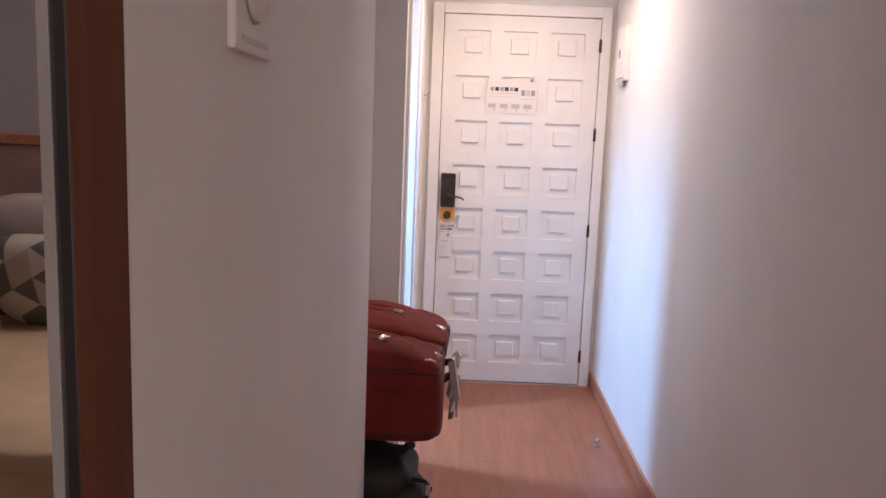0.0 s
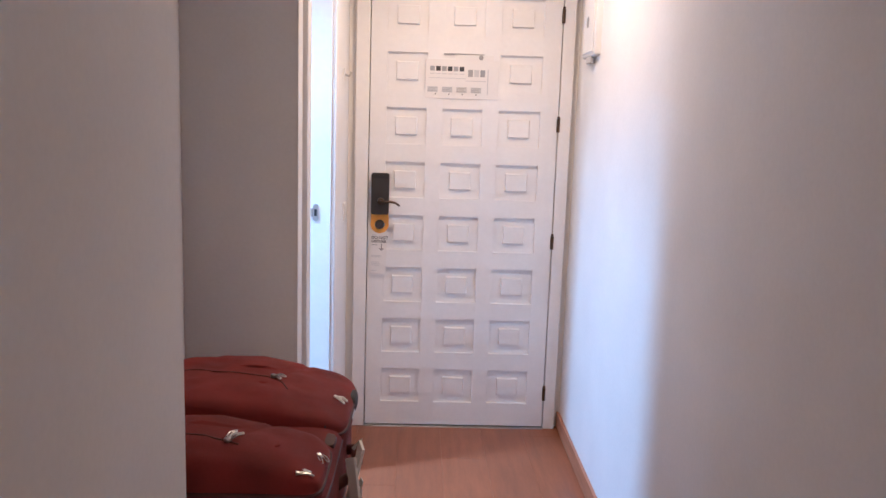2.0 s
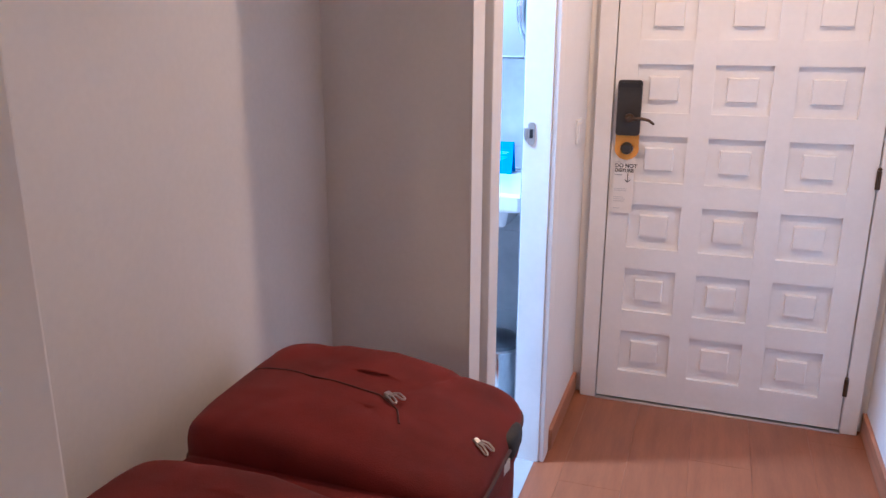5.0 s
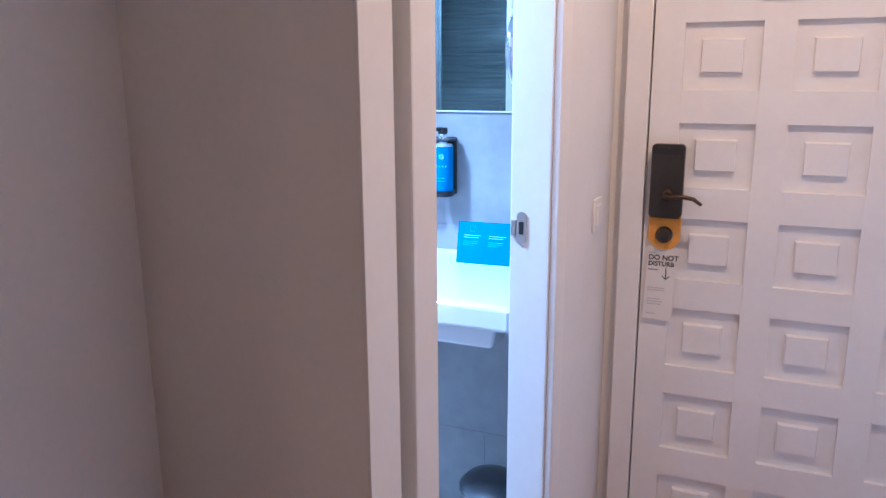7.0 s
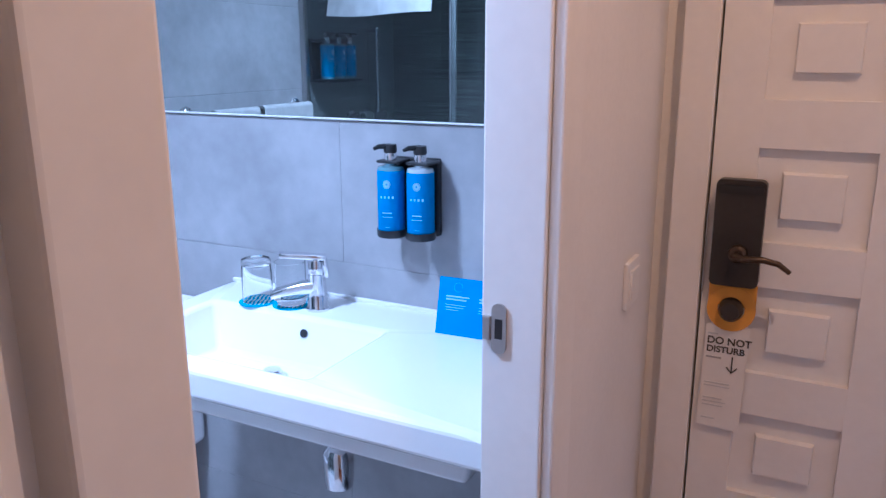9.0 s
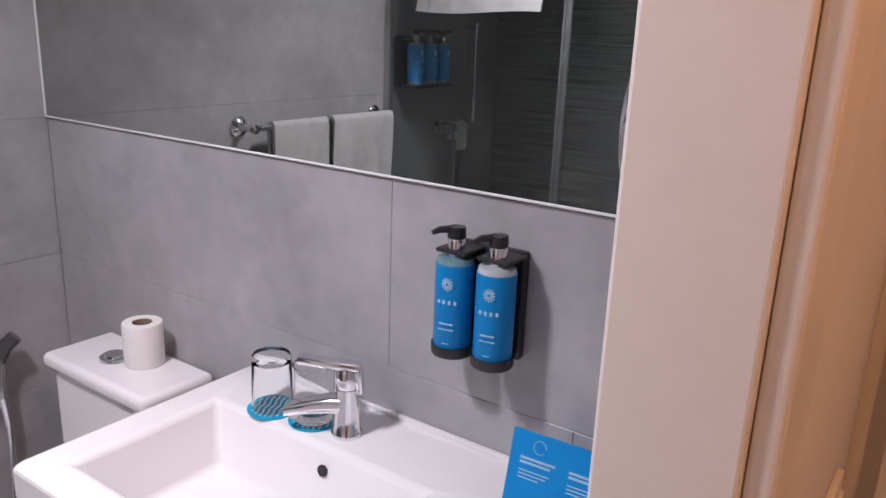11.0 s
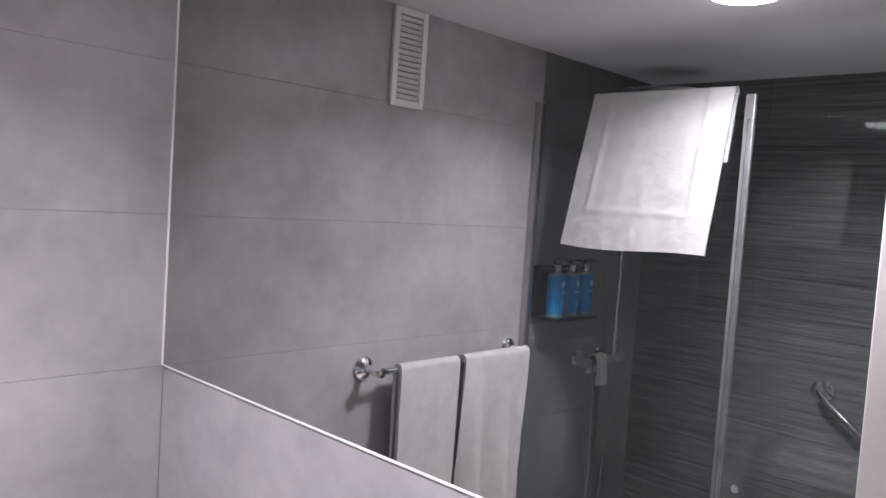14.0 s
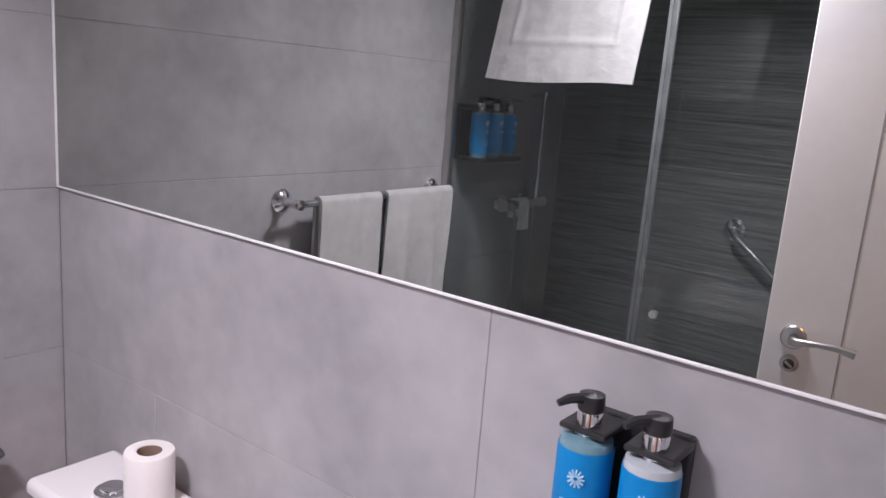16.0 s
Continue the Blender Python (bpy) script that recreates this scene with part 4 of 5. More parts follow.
def soap_bottle(x, y, z, turn, group, label, foam):
    """A square-shouldered pump bottle; it faces -y before turning."""
    b = thing("pump_bottle", (x, y, z), label, "soap bottle", group)
    m = Matrix.Translation((x, y, z)) @ Matrix.Rotation(radians(turn), 4, "Z") 
    part("bottle", turned(None, lathe([(0.0, 0), (0.0260, 0), (0.0272, 0.004), (0.0272, 0.133), (0.0255, 0.139), (0.013, 0.142), (0.0, 0.142)], seg=32), m), LIQUID if foam else CLEAR_BLUE, b, "milky bottle" if foam else "tinted clear bottle")
    lab = part("wrap_label", turned(None, lathe([(0.0275, 0.010), (0.0278, 0.011), (0.0278, 0.131), (0.0275, 0.132)], seg=32), m), BLUE, b, "bright blue wrap label")
    for k in range(12):
        a = 2 * math.pi * k / 12
        part("emblem_ray", turned(None, tube([(0.002 * math.cos(a), -0.0281, 0.106 + 0.002 * math.sin(a)), (0.0085 * math.cos(a), -0.0274, 0.106 + 0.0095 * math.sin(a))], 0.0013, 5), m), LABEL_WHITE, lab)
    for cx, z0, w, hgt in [(-0.0120 + 0.008 * k, 0.077, 0.0040, 0.0055) for k in range(4)] + [(0, 0.047, 0.020, 0.0020), (0, 0.039, 0.022, 0.0014), (0, 0.018, 0.010, 0.0010)]:
        part("print_bar", turned(None, box(cx - w / 2, cx + w / 2, -0.0286 + 0.9 * abs(cx) ** 2 * 18, -0.0262, z0, z0 + hgt), m), LABEL_WHITE, lab)
    part("collar", turned(None, lathe([(0.0, 0.142), (0.0115, 0.142), (0.0125, 0.144), (0.0125, 0.165), (0.011, 0.167), (0.0, 0.167)], seg=24), m), CHROME, b, "chrome collar")
    pump = part("pump_head", turned(None, lathe([(0.0, 0.167), (0.0125, 0.167), (0.0135, 0.170), (0.0125, 0.183), (0.0, 0.184)], seg=24), m), BLACK, b, "black pump head")
    part("spout", turned(None, tube([(0, 0.0, 0.179), (-0.018, -0.018, 0.180), (-0.026, -0.026, 0.176)], [0.006, 0.005, 0.0035], 8), m), BLACK, pump)
    return b


soap_bottle(-0.547, 4.938, 1.036, 12, "dispensers by the basin", "blue-labelled hand wash bottle in a black bracket", False)
soap_bottle(-0.479, 4.938, 1.036, 12, "dispensers by the basin", "blue-labelled lotion bottle, foamy inside", True)
bracket = thing("bottle_bracket", (-0.486, 4.95, 1.02), "black plastic wall bracket for two bottles", "bracket")
part("back_plate", box(-0.572, -0.457, 4.974, 4.9905, 1.030, 1.190, 0.004), BLACK, bracket)
for x in (-0.547, -0.479):
    part("cup", lathe([(0.0, 0.0), (0.029, 0.0), (0.0306, 0.003), (0.0306, 0.016), (0.0290, 0.016), (0.0285, 0.004), (0.0, 0.004)], (x, 4.938, 1.0315), 32), BLACK, bracket)
    part("cup_arm", box(x - 0.016, x + 0.016, 4.964, 4.978, 1.032, 1.044, 0.002), BLACK, bracket)
    part("neck_clamp", box(x - 0.025, x + 0.025, 4.922, 4.978, 1.1815, 1.188, 0.003), BLACK, bracket)

# shaving mirror and hair dryer beside the basin
shaver = thing("shaving_mirror", (-0.18, 4.66, 1.25), "round chrome magnifying mirror on a wall arm", "mirror")
sm = pose(-0.190, 4.718, 1.414) @ Matrix.Scale(0.9, 4) @ Matrix.Rotation(radians(-2), 4, "Z") @ Matrix.Rotation(radians(90), 4, "Y")
part("rim", turned(None, lathe([(0.086, -0.011), (0.093, -0.011), (0.096, -0.007), (0.096, 0.009), (0.093, 0.013), (0.086, 0.013), (0.084, 0.008), (0.084, -0.006)], seg=56), sm), CHROME, shaver)
part("rear_glass", turned(None, lathe([(0.0, -0.009), (0.0855, -0.008), (0.0855, -0.004), (0.0, -0.004)], seg=48), sm), MIRROR, shaver)
part("front_glass", turned(None, lathe([(0.0, 0.005), (0.0855, 0.006), (0.0855, 0.010), (0.0, 0.0085)], seg=48), sm), MIRROR, shaver)
for side in (-1, 1):
    part("pivot", turned(None, lathe([(0.0, 0), (0.006, 0.001), (0.008, 0.006), (0.006, 0.011), (0.0, 0.012)], (0.0, side * 0.101, -0.005), 16), sm), CHROME, shaver)
part("yoke", turned(None, tube([(0.104 * math.sin(radians(a)), -0.104 * math.cos(radians(a)), 0.0) for a in range(0, 181, 12)], 0.0045, 10), sm), CHROME, shaver)
part("arm", tube([(-0.190, 4.718, 1.320), (-0.187, 4.720, 1.276), (-0.172, 4.75, 1.264), (-0.150, 4.78, 1.262)], 0.006, 10), CHROME, shaver)
part("wall_plate", lathe([(0.0, 0), (0.026, 0), (0.024, 0.005), (0.010, 0.008), (0.0, 0.008)], (-0.1425, 4.78, 1.262), 24, m=Matrix.Rotation(radians(-90), 4, "Y")), CHROME, shaver)

dryer = thing("hair_dryer", (-0.17, 4.68, 1.48), "white wall-mounted hair dryer with a short lead", "hair dryer")
part("holder", box(-0.192, -0.1425, 4.655, 4.708, 1.61, 1.76, 0.006), LACQUER, dryer)
part("handle", tube([(-0.205, 4.68, 1.68), (-0.205, 4.68, 1.62), (-0.204, 4.68, 1.56), (-0.203, 4.68, 1.518), (-0.202, 4.68, 1.506)], [0.0150, 0.0145, 0.0130, 0.0115, 0.0085], 20), LACQUER, dryer)
part("head", tube([(-0.203, 4.735, 1.668), (-0.203, 4.70, 1.674), (-0.203, 4.64, 1.674), (-0.203, 4.615, 1.668)], [0.020, 0.026, 0.026, 0.022], 24), LACQUER, dryer)
part("nozzle", tube([(-0.203, 4.617, 1.668), (-0.203, 4.590, 1.667)], [0.020, 0.018], 24), BLACK, dryer, "dark nozzle")
part("lead", tube([(-0.202, 4.68, 1.508), (-0.201, 4.68, 1.498), (-0.204, 4.672, 1.486), (-0.200, 4.685, 1.474), (-0.190, 4.700, 1.478), (-0.178, 4.706, 1.462), (-0.162, 4.700, 1.45), (-0.152, 4.69, 1.48), (-0.152, 4.685, 1.62)], 0.0032, 8), LACQUER, dryer)

# toilet
wc = thing("toilet", (-1.31, 4.6, 0.0), "white ceramic toilet with a low cistern, lid closed", "toilet")
part("cistern", box(-1.482, -1.154, 4.834, 4.984, 0.40, 0.770, 0.020, 4), CERAMIC, wc)
lid = part("cistern_lid", box(-1.494, -1.143, 4.820, 4.986, 0.768, 0.803, 0.014, 4), CERAMIC, wc)
part("flush_ring", lathe([(0.0, 0), (0.030, 0), (0.029, 0.006), (0.023, 0.008), (0.0, 0.006)], (-1.350, 4.898, 0.803), 28), CHROME, lid, "chrome flush button")
part("flush_button", lathe([(0.0, 0.006), (0.021, 0.006), (0.020, 0.012), (0.0, 0.013)], (-1.350, 4.898, 0.803), 28), CHROME, lid)
part("bowl", puffed((-1.31, 4.60, 0.20), (0.175, 0.235, 0.205), 0.75, 0.35, 48, 24), CERAMIC, wc)
part("seat_lid", puffed((-1.31, 4.575, 0.415), (0.185, 0.235, 0.020), 0.75, 0.35, 48, 14), CERAMIC, wc, "closed white seat lid")
part("seat_hinge", tube([(-1.40, 4.815, 0.415), (-1.22, 4.815, 0.415)], 0.012), CHROME, wc)
part("pedestal", box(-1.42, -1.20, 4.60, 4.99, 0.0, 0.42, 0.03, 3), CERAMIC, wc)

roll = thing("toilet_roll", (-1.287, 4.925, 0.80), "white toilet paper roll standing on the cistern", "toilet roll")
part("paper", lathe([(0.019, 0.0), (0.038, 0.0), (0.0395, 0.003), (0.0395, 0.086), (0.038, 0.089), (0.020, 0.089)], (-1.286, 4.925, 0.8035), 36), TISSUE, roll)
part("tube", lathe([(0.0, 0.020), (0.0195, 0.020), (0.0195, 0.088), (0.0185, 0.088), (0.0185, 0.024), (0.0, 0.024)], (-1.286, 4.925, 0.8035), 28), CARDBOARD, roll, "brown cardboard core")

spray = thing("bidet_spray", (-1.71, 4.81, 0.60), "chrome hand-held bidet spray on a wall bracket", "bidet spray")
part("bracket", box(XL, XL + 0.045, 4.785, 4.82, 0.63, 0.67, 0.006), CHROME, spray)
part("body", tube([(-1.650, 4.810, 0.585), (-1.650, 4.802, 0.69), (-1.650, 4.806, 0.745)], [0.010, 0.011, 0.013]), CHROME, spray)
part("head", tube([(-1.650, 4.806, 0.738), (-1.650, 4.822, 0.772), (-1.640, 4.842, 0.792)], [0.013, 0.017, 0.016]), LID_STEEL, spray, "dark metal spray head")
part("trigger", tube([(-1.630, 4.796, 0.742), (-1.632, 4.792, 0.70), (-1.636, 4.793, 0.66)], 0.005, 8), STEEL, spray)
part("hose", tube([(-1.650, 4.810, 0.59), (-1.650, 4.808, 0.48), (-1.650, 4.80, 0.36), (-1.66, 4.82, 0.26), (-1.675, 4.87, 0.24), (-1.688, 4.90, 0.30)], 0.007, 10), CHROME, spray)

bin_1 = thing("pedal_bin", (-0.27, 4.79, 0.0), "small steel pedal bin with a dark lid", "bin")
part("body", lathe([(0.0, 0.012), (0.084, 0.012), (0.085, 0.016), (0.085, 0.242), (0.083, 0.246), (0.0, 0.246)], (-0.285, 4.805, 0.0), 40), CHROME, bin_1)
part("foot_ring", lathe([(0.0, 0), (0.088, 0), (0.088, 0.014), (0.084, 0.018), (0.0, 0.018)], (-0.285, 4.805, 0.002), 40), BLACK, bin_1)
part("lid", lathe([(0.086, 0.246), (0.088, 0.248), (0.087, 0.262), (0.070, 0.280), (0.035, 0.289), (0.0, 0.291)], (-0.285, 4.805, 0.0), 40), LID_STEEL, bin_1, "dark domed lid")
part("lid_band", lathe([(0.086, 0.240), (0.0885, 0.240), (0.0885, 0.250), (0.086, 0.250)], (-0.285, 4.805, 0.0), 40), STEEL, bin_1)
part("pedal", box(-0.30, -0.27, 4.690, 4.725, 0.012, 0.022, 0.004), BLACK, bin_1)

# air vent near the ceiling
vent = thing("air_vent", (XL, 4.36, 2.0), "white slatted air vent near the ceiling", "vent")
VY0, VY1, VZ0, VZ1 = 4.298, 4.414, 1.869, 2.119
part("backing", box(XL + 0.0005, XL + 0.002, VY0 + 0.01, VY1 - 0.01, VZ0 + 0.01, VZ1 - 0.01), GREY_INK, vent)
for y0, y1, z0, z1 in ((VY0, VY0 + 0.018, VZ0, VZ1), (VY1 - 0.018, VY1, VZ0, VZ1), (VY0 + 0.018, VY1 - 0.018, VZ0, VZ0 + 0.018), (VY0 + 0.018, VY1 - 0.018, VZ1 - 0.018, VZ1)):
    part("frame", box(XL + 0.0005, XL + 0.012, y0, y1, z0, z1, 0.002), LACQUER, vent)
for k in range(15):
    z = VZ0 + 0.026 + k * (VZ1 - VZ0 - 0.052) / 14
    part("slat", turned(None, box(-0.005, 0.005, VY0 + 0.0185, VY1 - 0.0185, -0.0016, 0.0016), Matrix.Translation((XL + 0.007, 0, z)) @ Matrix.Rotation(radians(-35), 4, "Y")), LACQUER, vent)

# towel rail with two towels
rail = thing("towel_rail", (XL, 4.14, 1.17), "chrome towel rail on two round wall roses", "towel rail")
for y in (4.442, 3.856):
    part("rose", lathe([(0.0, 0), (0.030, 0), (0.030, 0.006), (0.024, 0.012), (0.012, 0.018), (0.010, 0.055), (0.013, 0.062), (0.013, 0.075), (0.0, 0.078)], (XL + 0.0005, y, 1.194), 28, m=Matrix.Rotation(radians(90), 4, "Y")), CHROME, rail)
part("bar", tube([(XL + 0.066, 4.46, 1.194), (XL + 0.066, 4.430, 1.194), (XL + 0.066, 4.425, 1.194), (XL + 0.066, 4.415, 1.194), (XL + 0.066, 3.83, 1.194)], [0.008, 0.010, 0.0075, 0.0085, 0.0085]), CHROME, rail)


def draped(axis, lo, hi, x, z, r, front, back, swing=0.012, flare=0.0, thick=0.010, seed=0.0, toward=1, nu=36, nk=14):
    """A towel hung over a bar: axis 'y' runs along y at x, axis 'x' along x at y = x. toward: the side that the front half hangs on."""
    bm = bmesh.new()
    prof = []
    for k in range(nk):
        prof.append((toward * r, -front + front * k / (nk - 1.0)))
    for k in range(1, 9):
        a = math.pi * k / 9
        prof.append((toward * r * math.cos(a), r * math.sin(a)))
    for k in range(nk):
        prof.append((-toward * r, -back * k / (nk - 1.0)))
    grid = []
    for i in range(nu + 1):
        u = i / nu
        row = []
        for k, (dx, dz) in enumerate(prof):
            hang = max(0.0, -dz)
            along = lo + (hi - lo) * u + (u - 0.5) * flare * hang
            off = dx + toward * swing * hang * 3 * noise.noise(Vector((u * 3.2 + seed, hang * 1.5, seed))) + 0.002 * noise.noise(Vector((u * 14, dz * 14, seed)))
            zz = z + dz + 0.006 * math.sin(u * 5 + seed) * (hang > 0.2)
            row.append(bm.verts.new((x + off, along, zz) if axis == "y" else (along, x + off, zz)))
        grid.append(row)
    for a, b in zip(grid, grid[1:]):
        for k in range(len(prof) - 1):
            bm.faces.new((a[k], a[k + 1], b[k + 1], b[k]))
    bmesh.ops.recalc_face_normals(bm, faces=bm.faces[:])
    bmesh.ops.solidify(bm, geom=bm.faces[:], thickness=thick)
    return bm


towel_a = thing("hand_towel", (XL + 0.066, 4.29, 0.75), "folded white terry towel hanging on a rail", "towel", "towels on the rail")
part("cloth", draped("y", 4.160, 4.380, XL + 0.066, 1.1945, 0.016, 0.44, 0.36, seed=1.0), TERRY, towel_a)
towel_b = thing("hand_towel", (XL + 0.066, 4.0, 0.75), "creased white terry towel hanging on a rail", "towel", "towels on the rail")
part("cloth", draped("y", 3.848, 4.136, XL + 0.066, 1.1945, 0.017, 0.46, 0.38, swing=0.05, seed=7.0), TERRY, towel_b)

# shower
GY = 3.79
screen = thing("shower_screen", (-1.1, GY, 0.04), "clear glass shower screen with a door", "shower screen")
pane = part("pane", box(XL + 0.022, -1.0345, GY - 0.004, GY + 0.004, 0.055, 1.955, 0.001), GLASS, screen, "clear glass pane")
pane.visible_shadow = False
swing = Matrix.Translation((-0.545, GY, 0.0)) @ Matrix.Rotation(radians(-4.5), 4, "Z")
pane = part("door_pane", turned(None, box(-0.467, 0.0, -0.003, 0.003, 0.06, 1.890, 0.001), swing), GLASS, screen, "clear glass door pane")
pane.visible_shadow = False
part("wall_profile", box(XL + 0.0005, XL + 0.024, GY - 0.014, GY + 0.014, 0.045, 1.96, 0.003), STEEL, screen, "metal wall profile")
part("edge_seal", box(-1.034, -1.008, GY - 0.007, GY + 0.007, 0.052, 1.955, 0.003), SEAL, screen, "grey plastic edge seal")
part("door_knob", tube([(-0.950, GY + 0.034, 0.972), (-0.950, GY + 0.046, 0.972), (-0.950, GY + 0.050, 0.972), (-0.950, GY + 0.060, 0.972)], [0.006, 0.006, 0.011, 0.010], 16), STEEL, screen, "chrome knob")
part("sill", box(XL + 0.0005, -0.535, GY - 0.03, GY + 0.03, 0.0, 0.05, 0.006), CERAMIC, screen)
solid("shower_tray", box(XL, -0.535, 3.075, GY - 0.031, 0.0, 0.035, 0.006), CERAMIC, "low white shower tray", "shower tray", "structure")

mat_ = thing("bath_mat", (-1.32, GY, 1.53), "white bath mat draped over the glass screen", "bath mat")
mat_bm = draped("x", -1.480, -1.060, GY, 1.963, 0.014, 0.430, 0.18, swing=0.0, flare=0.06, seed=3.3, nu=84, nk=56, thick=0.006)
for v in mat_bm.verts:
    hang = max(0.0, 1.963 - v.co.z)
    if v.co.y > GY:
        u = (v.co.x + 1.27) / (0.21 + 0.04 * hang)
        edge = min(abs(abs(u) - 0.70) / 0.035, 4) if hang < 0.325 else 4
        bottom = min(abs(hang - 0.325) / 0.008, 4) if abs(u) < 0.72 else 4
        v.co.y += 0.003 * math.exp(-min(edge, bottom) ** 2)
        v.co.y += 0.06 * hang + 0.02 * hang * noise.noise(Vector((u * 2.0, hang * 4, 1.7)))
for v in mat_bm.verts:
    v.co.x -= 0.11 * max(0.0, 1.963 - v.co.z)
cloth = part("cloth", mat_bm, TERRY, mat_)

soap_group = "bottles in the shower"
for y in (3.705, 3.625, 3.545):
    soap_bottle(XL + 0.062, y, 1.2915, 90, soap_group, "blue-labelled pump bottle in the shower bracket", False)
shelf = thing("bottle_bracket", (XL, 3.575, 1.26), "black plastic wall bracket for three bottles", "bracket")
part("back_plate", box(XL + 0.0005, XL + 0.014, 3.508, 3.745, 1.282, 1.452, 0.003), BLACK, shelf)
part("ledge", box(XL + 0.0145, XL + 0.10, 3.508, 3.745, 1.278, 1.291, 0.003), BLACK, shelf)
part("clamp", box(XL + 0.0145, XL + 0.060, 3.510, 3.745, 1.4355, 1.442, 0.002), BLACK, shelf)

mixer = thing("shower_mixer", (XL, 3.370, 1.12), "chrome shower mixer with slide rail and hose", "shower")
part("mixer_bar", tube([(XL + 0.055, 3.265, 1.12), (XL + 0.055, 3.295, 1.12), (XL + 0.055, 3.305, 1.12), (XL + 0.055, 3.475, 1.12), (XL + 0.055, 3.485, 1.12), (XL + 0.055, 3.518, 1.12)], [0.020, 0.021, 0.016, 0.016, 0.021, 0.019], 20), CHROME, mixer)
for y in (3.320, 3.460):
    part("wall_rose", lathe([(0.0, 0), (0.033, 0), (0.029, 0.010), (0.014, 0.014), (0.014, 0.05)], (XL + 0.0005, y, 1.12), 24, m=Matrix.Rotation(radians(90), 4, "Y")), CHROME, mixer)
part("riser", tube([(XL + 0.055, 3.315, 1.135), (XL + 0.055, 3.315, 1.20), (XL + 0.055, 3.315, 1.205), (XL + 0.055, 3.315, 1.485), (XL + 0.055, 3.315, 1.490), (XL + 0.055, 3.315, 1.505)], [0.010, 0.010, 0.006, 0.006, 0.010, 0.010]), CHROME, mixer, "slim chrome slide rail")
part("rail_bracket", tube([(XL + 0.001, 3.315, 1.490), (XL + 0.055, 3.315, 1.490)], 0.007), CHROME, mixer)
part("hose", tube([(XL + 0.075, 3.478, 1.11), (XL + 0.088, 3.476, 1.00), (XL + 0.085, 3.470, 0.80), (XL + 0.075, 3.455, 0.62), (XL + 0.070, 3.410, 0.50), (XL + 0.065, 3.360, 0.56), (XL + 0.058, 3.325, 0.80), (XL + 0.055, 3.315, 1.11)], 0.0045, 10), LID_STEEL, mixer, "thin metal hose")
rain = thing("rain_shower", (XL, 3.34, 2.07), "round rain shower on a wall arm", "shower")
part("arm", tube([(XL + 0.001, 3.340, 2.066), (-1.46, 3.340, 2.066)], 0.010), CHROME, rain)
part("head", lathe([(0.0, -0.035), (0.10, -0.033), (0.102, -0.026), (0.06, -0.016), (0.012, -0.010), (0.0, -0.005)], (-1.46, 3.340, 2.075), 40), STEEL, rain)
cloth_tag = thing("wash_cloth", (XL + 0.09, 3.440, 1.0), "small white cloth hung on the shower mixer", "cloth")
part("cloth", draped("y", 3.385, 3.450, XL + 0.055, 1.121, 0.022, 0.085, 0.05, swing=0.10, seed=5.0, thick=0.002), TERRY, cloth_tag)

grab = thing("grab_bar", (-0.9, 3.08, 1.0), "sloping chrome grab bar on the shower wall", "grab bar")
g0, g1 = Vector((-1.000, 3.08, 1.108)), Vector((-0.640, 3.08, 0.835))
for p in (g0, g1):
    part("rose", lathe([(0.0, 0), (0.036, 0), (0.035, 0.008), (0.022, 0.014), (0.0, 0.015)], (p.x, 3.0802, p.z), 28, m=Matrix.Rotation(radians(-90), 4, "X")), CHROME, grab)
d = (g1 - g0).normalized()
part("bar", tube([g0 + Vector((0, 0.008, 0)), g0 + Vector((0, 0.045, 0)), g0 + d * 0.02 + Vector((0, 0.062, 0)), g1 - d * 0.02 + Vector((0, 0.062, 0)), g1 + Vector((0, 0.045, 0)), g1 + Vector((0, 0.008, 0))], 0.0100, 14), CHROME, grab)

# ---- bedroom seen in the mirror ----
bed = thing("bed", (-1.5, -0.8, 0.0), "made bed with cream linen and padded headboard", "bed")
part("divan", box(-2.45, -0.58, -1.40, -0.13, 0.06, 0.34, 0.02), BROWN_WOOD, bed)
part("mattress", box(-2.46, -0.57, -1.40, -0.11, 0.34, 0.585, 0.05, 4), SHEET, bed)
duvet = puffed((-1.515, -0.72, 0.575), (0.955, 0.63, 0.050), 0.12, 0.35, 140, 24)
for v in duvet.verts:
    c = v.co
    c.z += 0.010 * noise.noise(Vector((c.x * 4, c.y * 9, 2.0))) + 0.006 * math.sin(14 * c.x + 22 * c.y + 5 * noise.noise(c * 4))
part("duvet", duvet, SHEET, bed, "creased cream duvet")
part("headboard", box(-2.9, -0.4, -1.515, -1.42, 0.30, 1.295, 0.012), MAUVE, bed, "padded mauve headboard")
part("headboard_rail", box(-2.9, -0.4, -1.518, -1.405, 1.296, 1.335, 0.004), SKIRTING, bed, "wooden top rail")
for k, (x, y, z, mt, lb, tilt) in enumerate(((-1.42, -1.32, 0.87, PILLOW_WHITE, "plump white pillow against the headboard", 14), (-2.1, -1.32, 0.87, PILLOW_WHITE, "plump white pillow against the headboard", 14), (-1.36, -1.14, 0.80, FACETS, "scatter cushion with a grey faceted print", 24), (-1.78, -1.08, 0.78, FACETS, "scatter cushion with a grey faceted print", 28), (-1.62, -0.92, 0.70, MUSTARD, "mustard yellow scatter cushion on the bed", 40))):
    sz = (0.34, 0.085, 0.24) if k < 2 else ((0.21, 0.075, 0.19) if k < 4 else (0.18, 0.07, 0.12))
    p = thing("pillow" if k < 2 else "scatter_cushion", (x, y, 0.6), lb, "pillow" if k < 2 else "cushion")
    part("cover", puffed((x, y, z), sz, 0.55, 0.7, 48, 24, lump=0.05, freq=6.0, m=Matrix.Rotation(radians(-tilt), 4, "X")), mt, p)

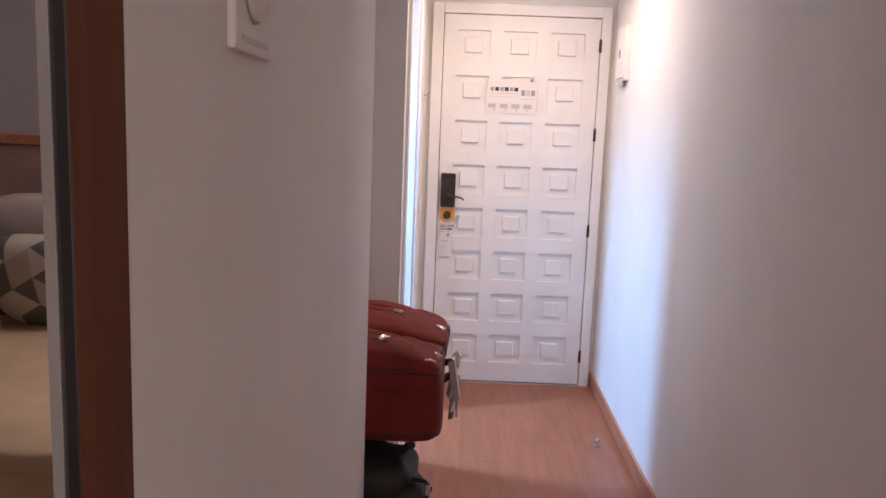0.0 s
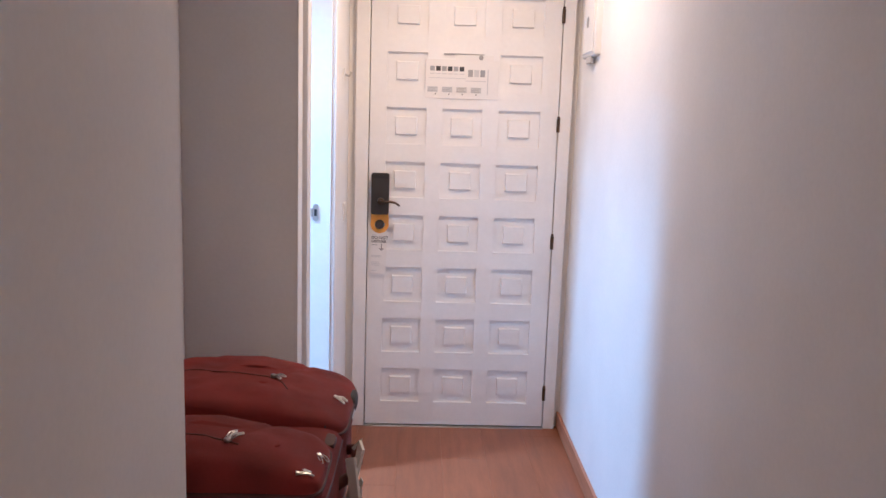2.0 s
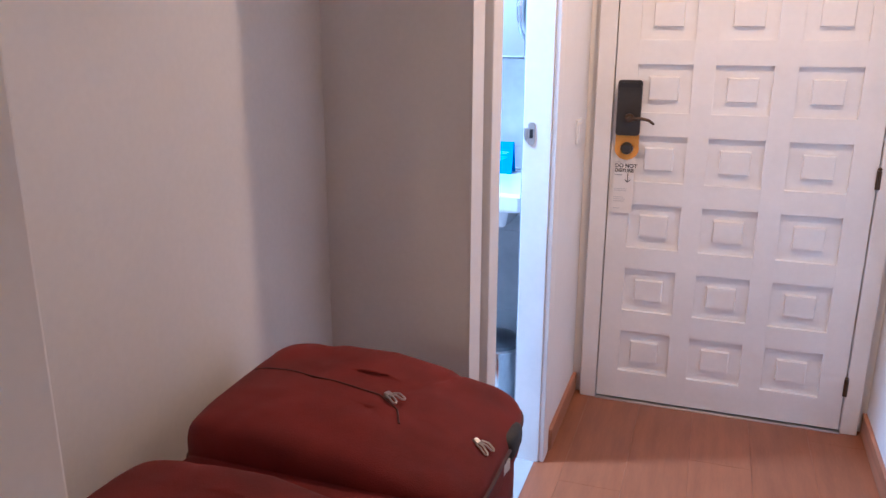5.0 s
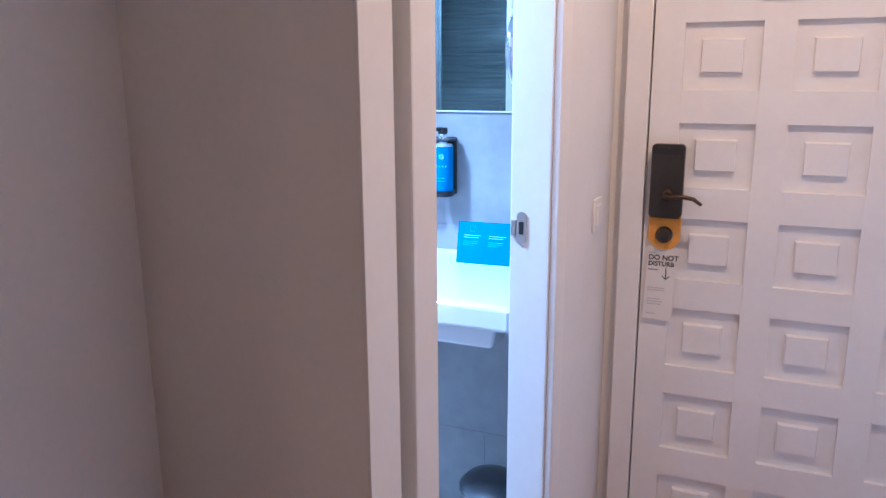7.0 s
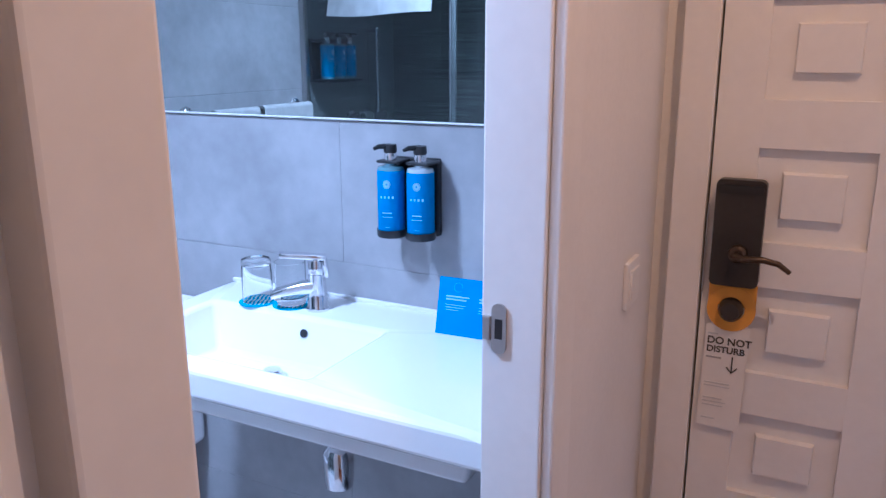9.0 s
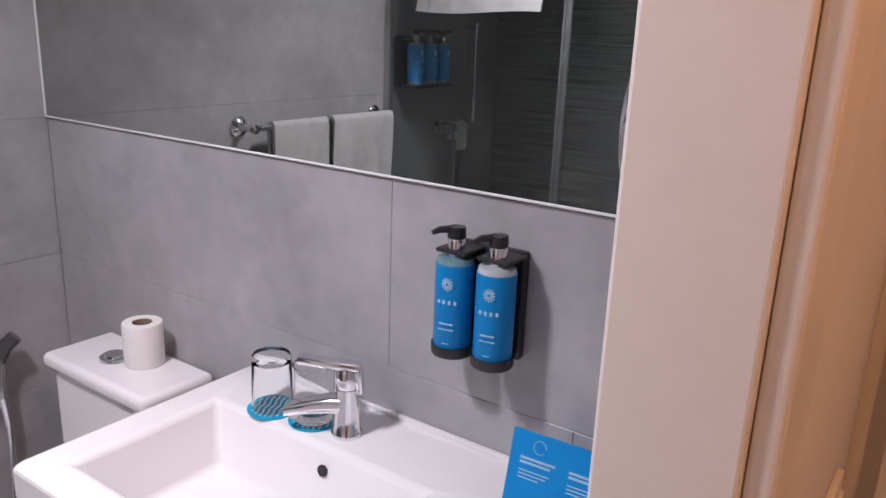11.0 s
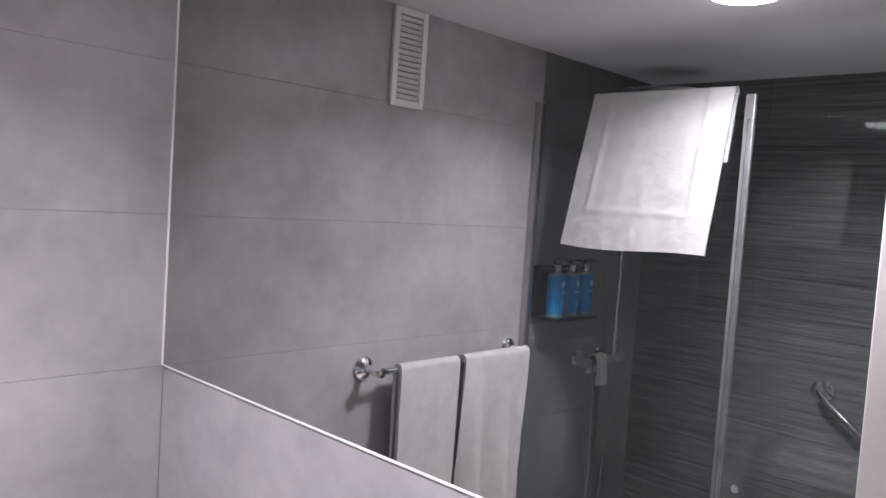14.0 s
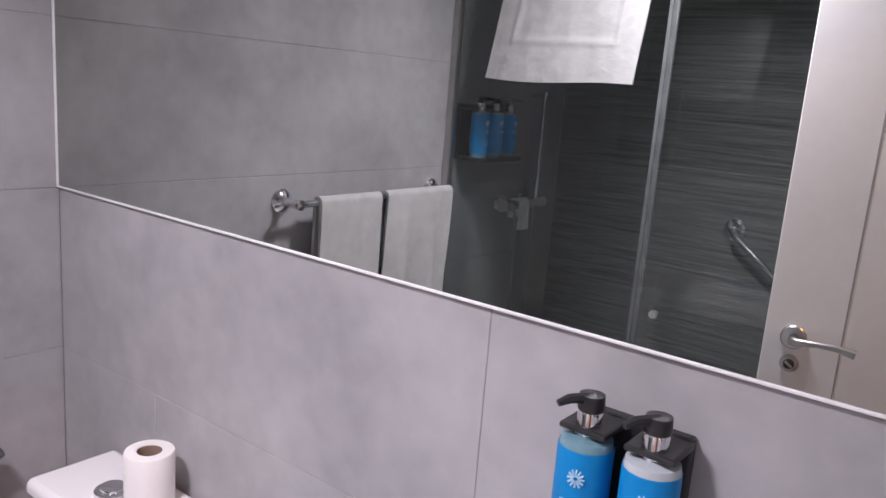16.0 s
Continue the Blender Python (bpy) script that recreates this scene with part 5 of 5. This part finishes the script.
# ---- pieces of floors and walls ----
plank = mesh_of("plank", box(-0.0948, 0.0948, -0.5997, 0.5997, -0.008, 0.0, 0.0005, 1), LAMINATE, False)
for i in range(22):
    x = XR - 0.095 - 0.19 * i
    shift = (i * 0.47) % 1.2
    for j in range(8):
        y = -2.9 + shift + 1.2 * j
        if y - 0.6 > 5.0 or x < -0.5 and y > 1.2 + 0.62 or y < -2.6:
            continue
        lo, hi = max(y - 0.6, -1.6), min(y + 0.6, 5.12 if x > -0.5 else 1.27)
        if hi - lo < 0.03:
            continue
        ob = new("plank", plank)
        ob.parent = floor
        ob.location = (x, (lo + hi) / 2, 0.0)
        ob.scale = (1.0, (hi - lo) / 1.2, 1.0)


def tile_wall(owner, mesh_by_size, spans, place, mat, name="tile", gap=0.0005):
    """Tiles of the given spans (u0, u1, z0, z1); place turns (u, z) into a pose."""
    for u0, u1, z0, z1 in spans:
        key = (round(u1 - u0, 3), round(z1 - z0, 3), mat.name)
        if key not in mesh_by_size:
            mesh_by_size[key] = mesh_of(name, box(-(u1 - u0) / 2 + gap, (u1 - u0) / 2 - gap, 0.0, 0.0098, -(z1 - z0) / 2 + gap, (z1 - z0) / 2 - gap, 0.0010, 1), mat, False)
        ob = new(name, mesh_by_size[key])
        ob.parent = owner
        ob.matrix_basis = place((u0 + u1) / 2, (z0 + z1) / 2)


sizes = {}
ROWS_Z = [0.0, 0.312, 0.627, 0.942, 1.257, 1.568, 1.876, 2.125]


def courses(lo, hi, first, step, alternate=0.5):
    out = []
    for r, (z0, z1) in enumerate(zip(ROWS_Z, ROWS_Z[1:])):
        u = first + (alternate if r % 2 == 0 else 0.0)
        cuts = [lo] + [u + step * k for k in range(-4, 6) if lo + 0.02 < u + step * k < hi - 0.02] + [hi]
        out += [(a, b, z0, z1) for a, b in zip(cuts, cuts[1:])]
    return out


tile_wall(wall_mirror, sizes, [s for s in courses(XL, -0.1425, -0.705, 1.005, 0.335) if s[3] <= 1.26], lambda u, z: pose(u, YM, z), TILE)
tile_wall(wall_toilet_side, sizes, courses(3.765, YM, 3.3, 3.0, 0.0), lambda u, z: pose(XL, u, z, 0, 0, 90), TILE)
tile_wall(wall_toilet_side, sizes, courses(3.079, 3.765, 3.3, 3.0, 0.0), lambda u, z: pose(XL, u, z, 0, 0, 90), TILE_DARK)
tile_wall(wall_shower, sizes, courses(XL, -0.54, -0.74, 1.005, 0.5), lambda u, z: pose(u, 3.08, z, 0, 0, 180), TILE_SHOWER)
floor_tile = mesh_of("floor_tile", box(-0.1985, 0.1985, -0.1985, 0.1985, -0.004, 0.006, 0.001, 1), TILE_FLOOR, False)
for i in range(4):
    for j in range(4):
        ob = new("floor_tile", floor_tile)
        ob.parent = floor_bathroom
        ob.location = (-0.335 - 0.4 * i, 4.81 - 0.4 * j, 0.0)
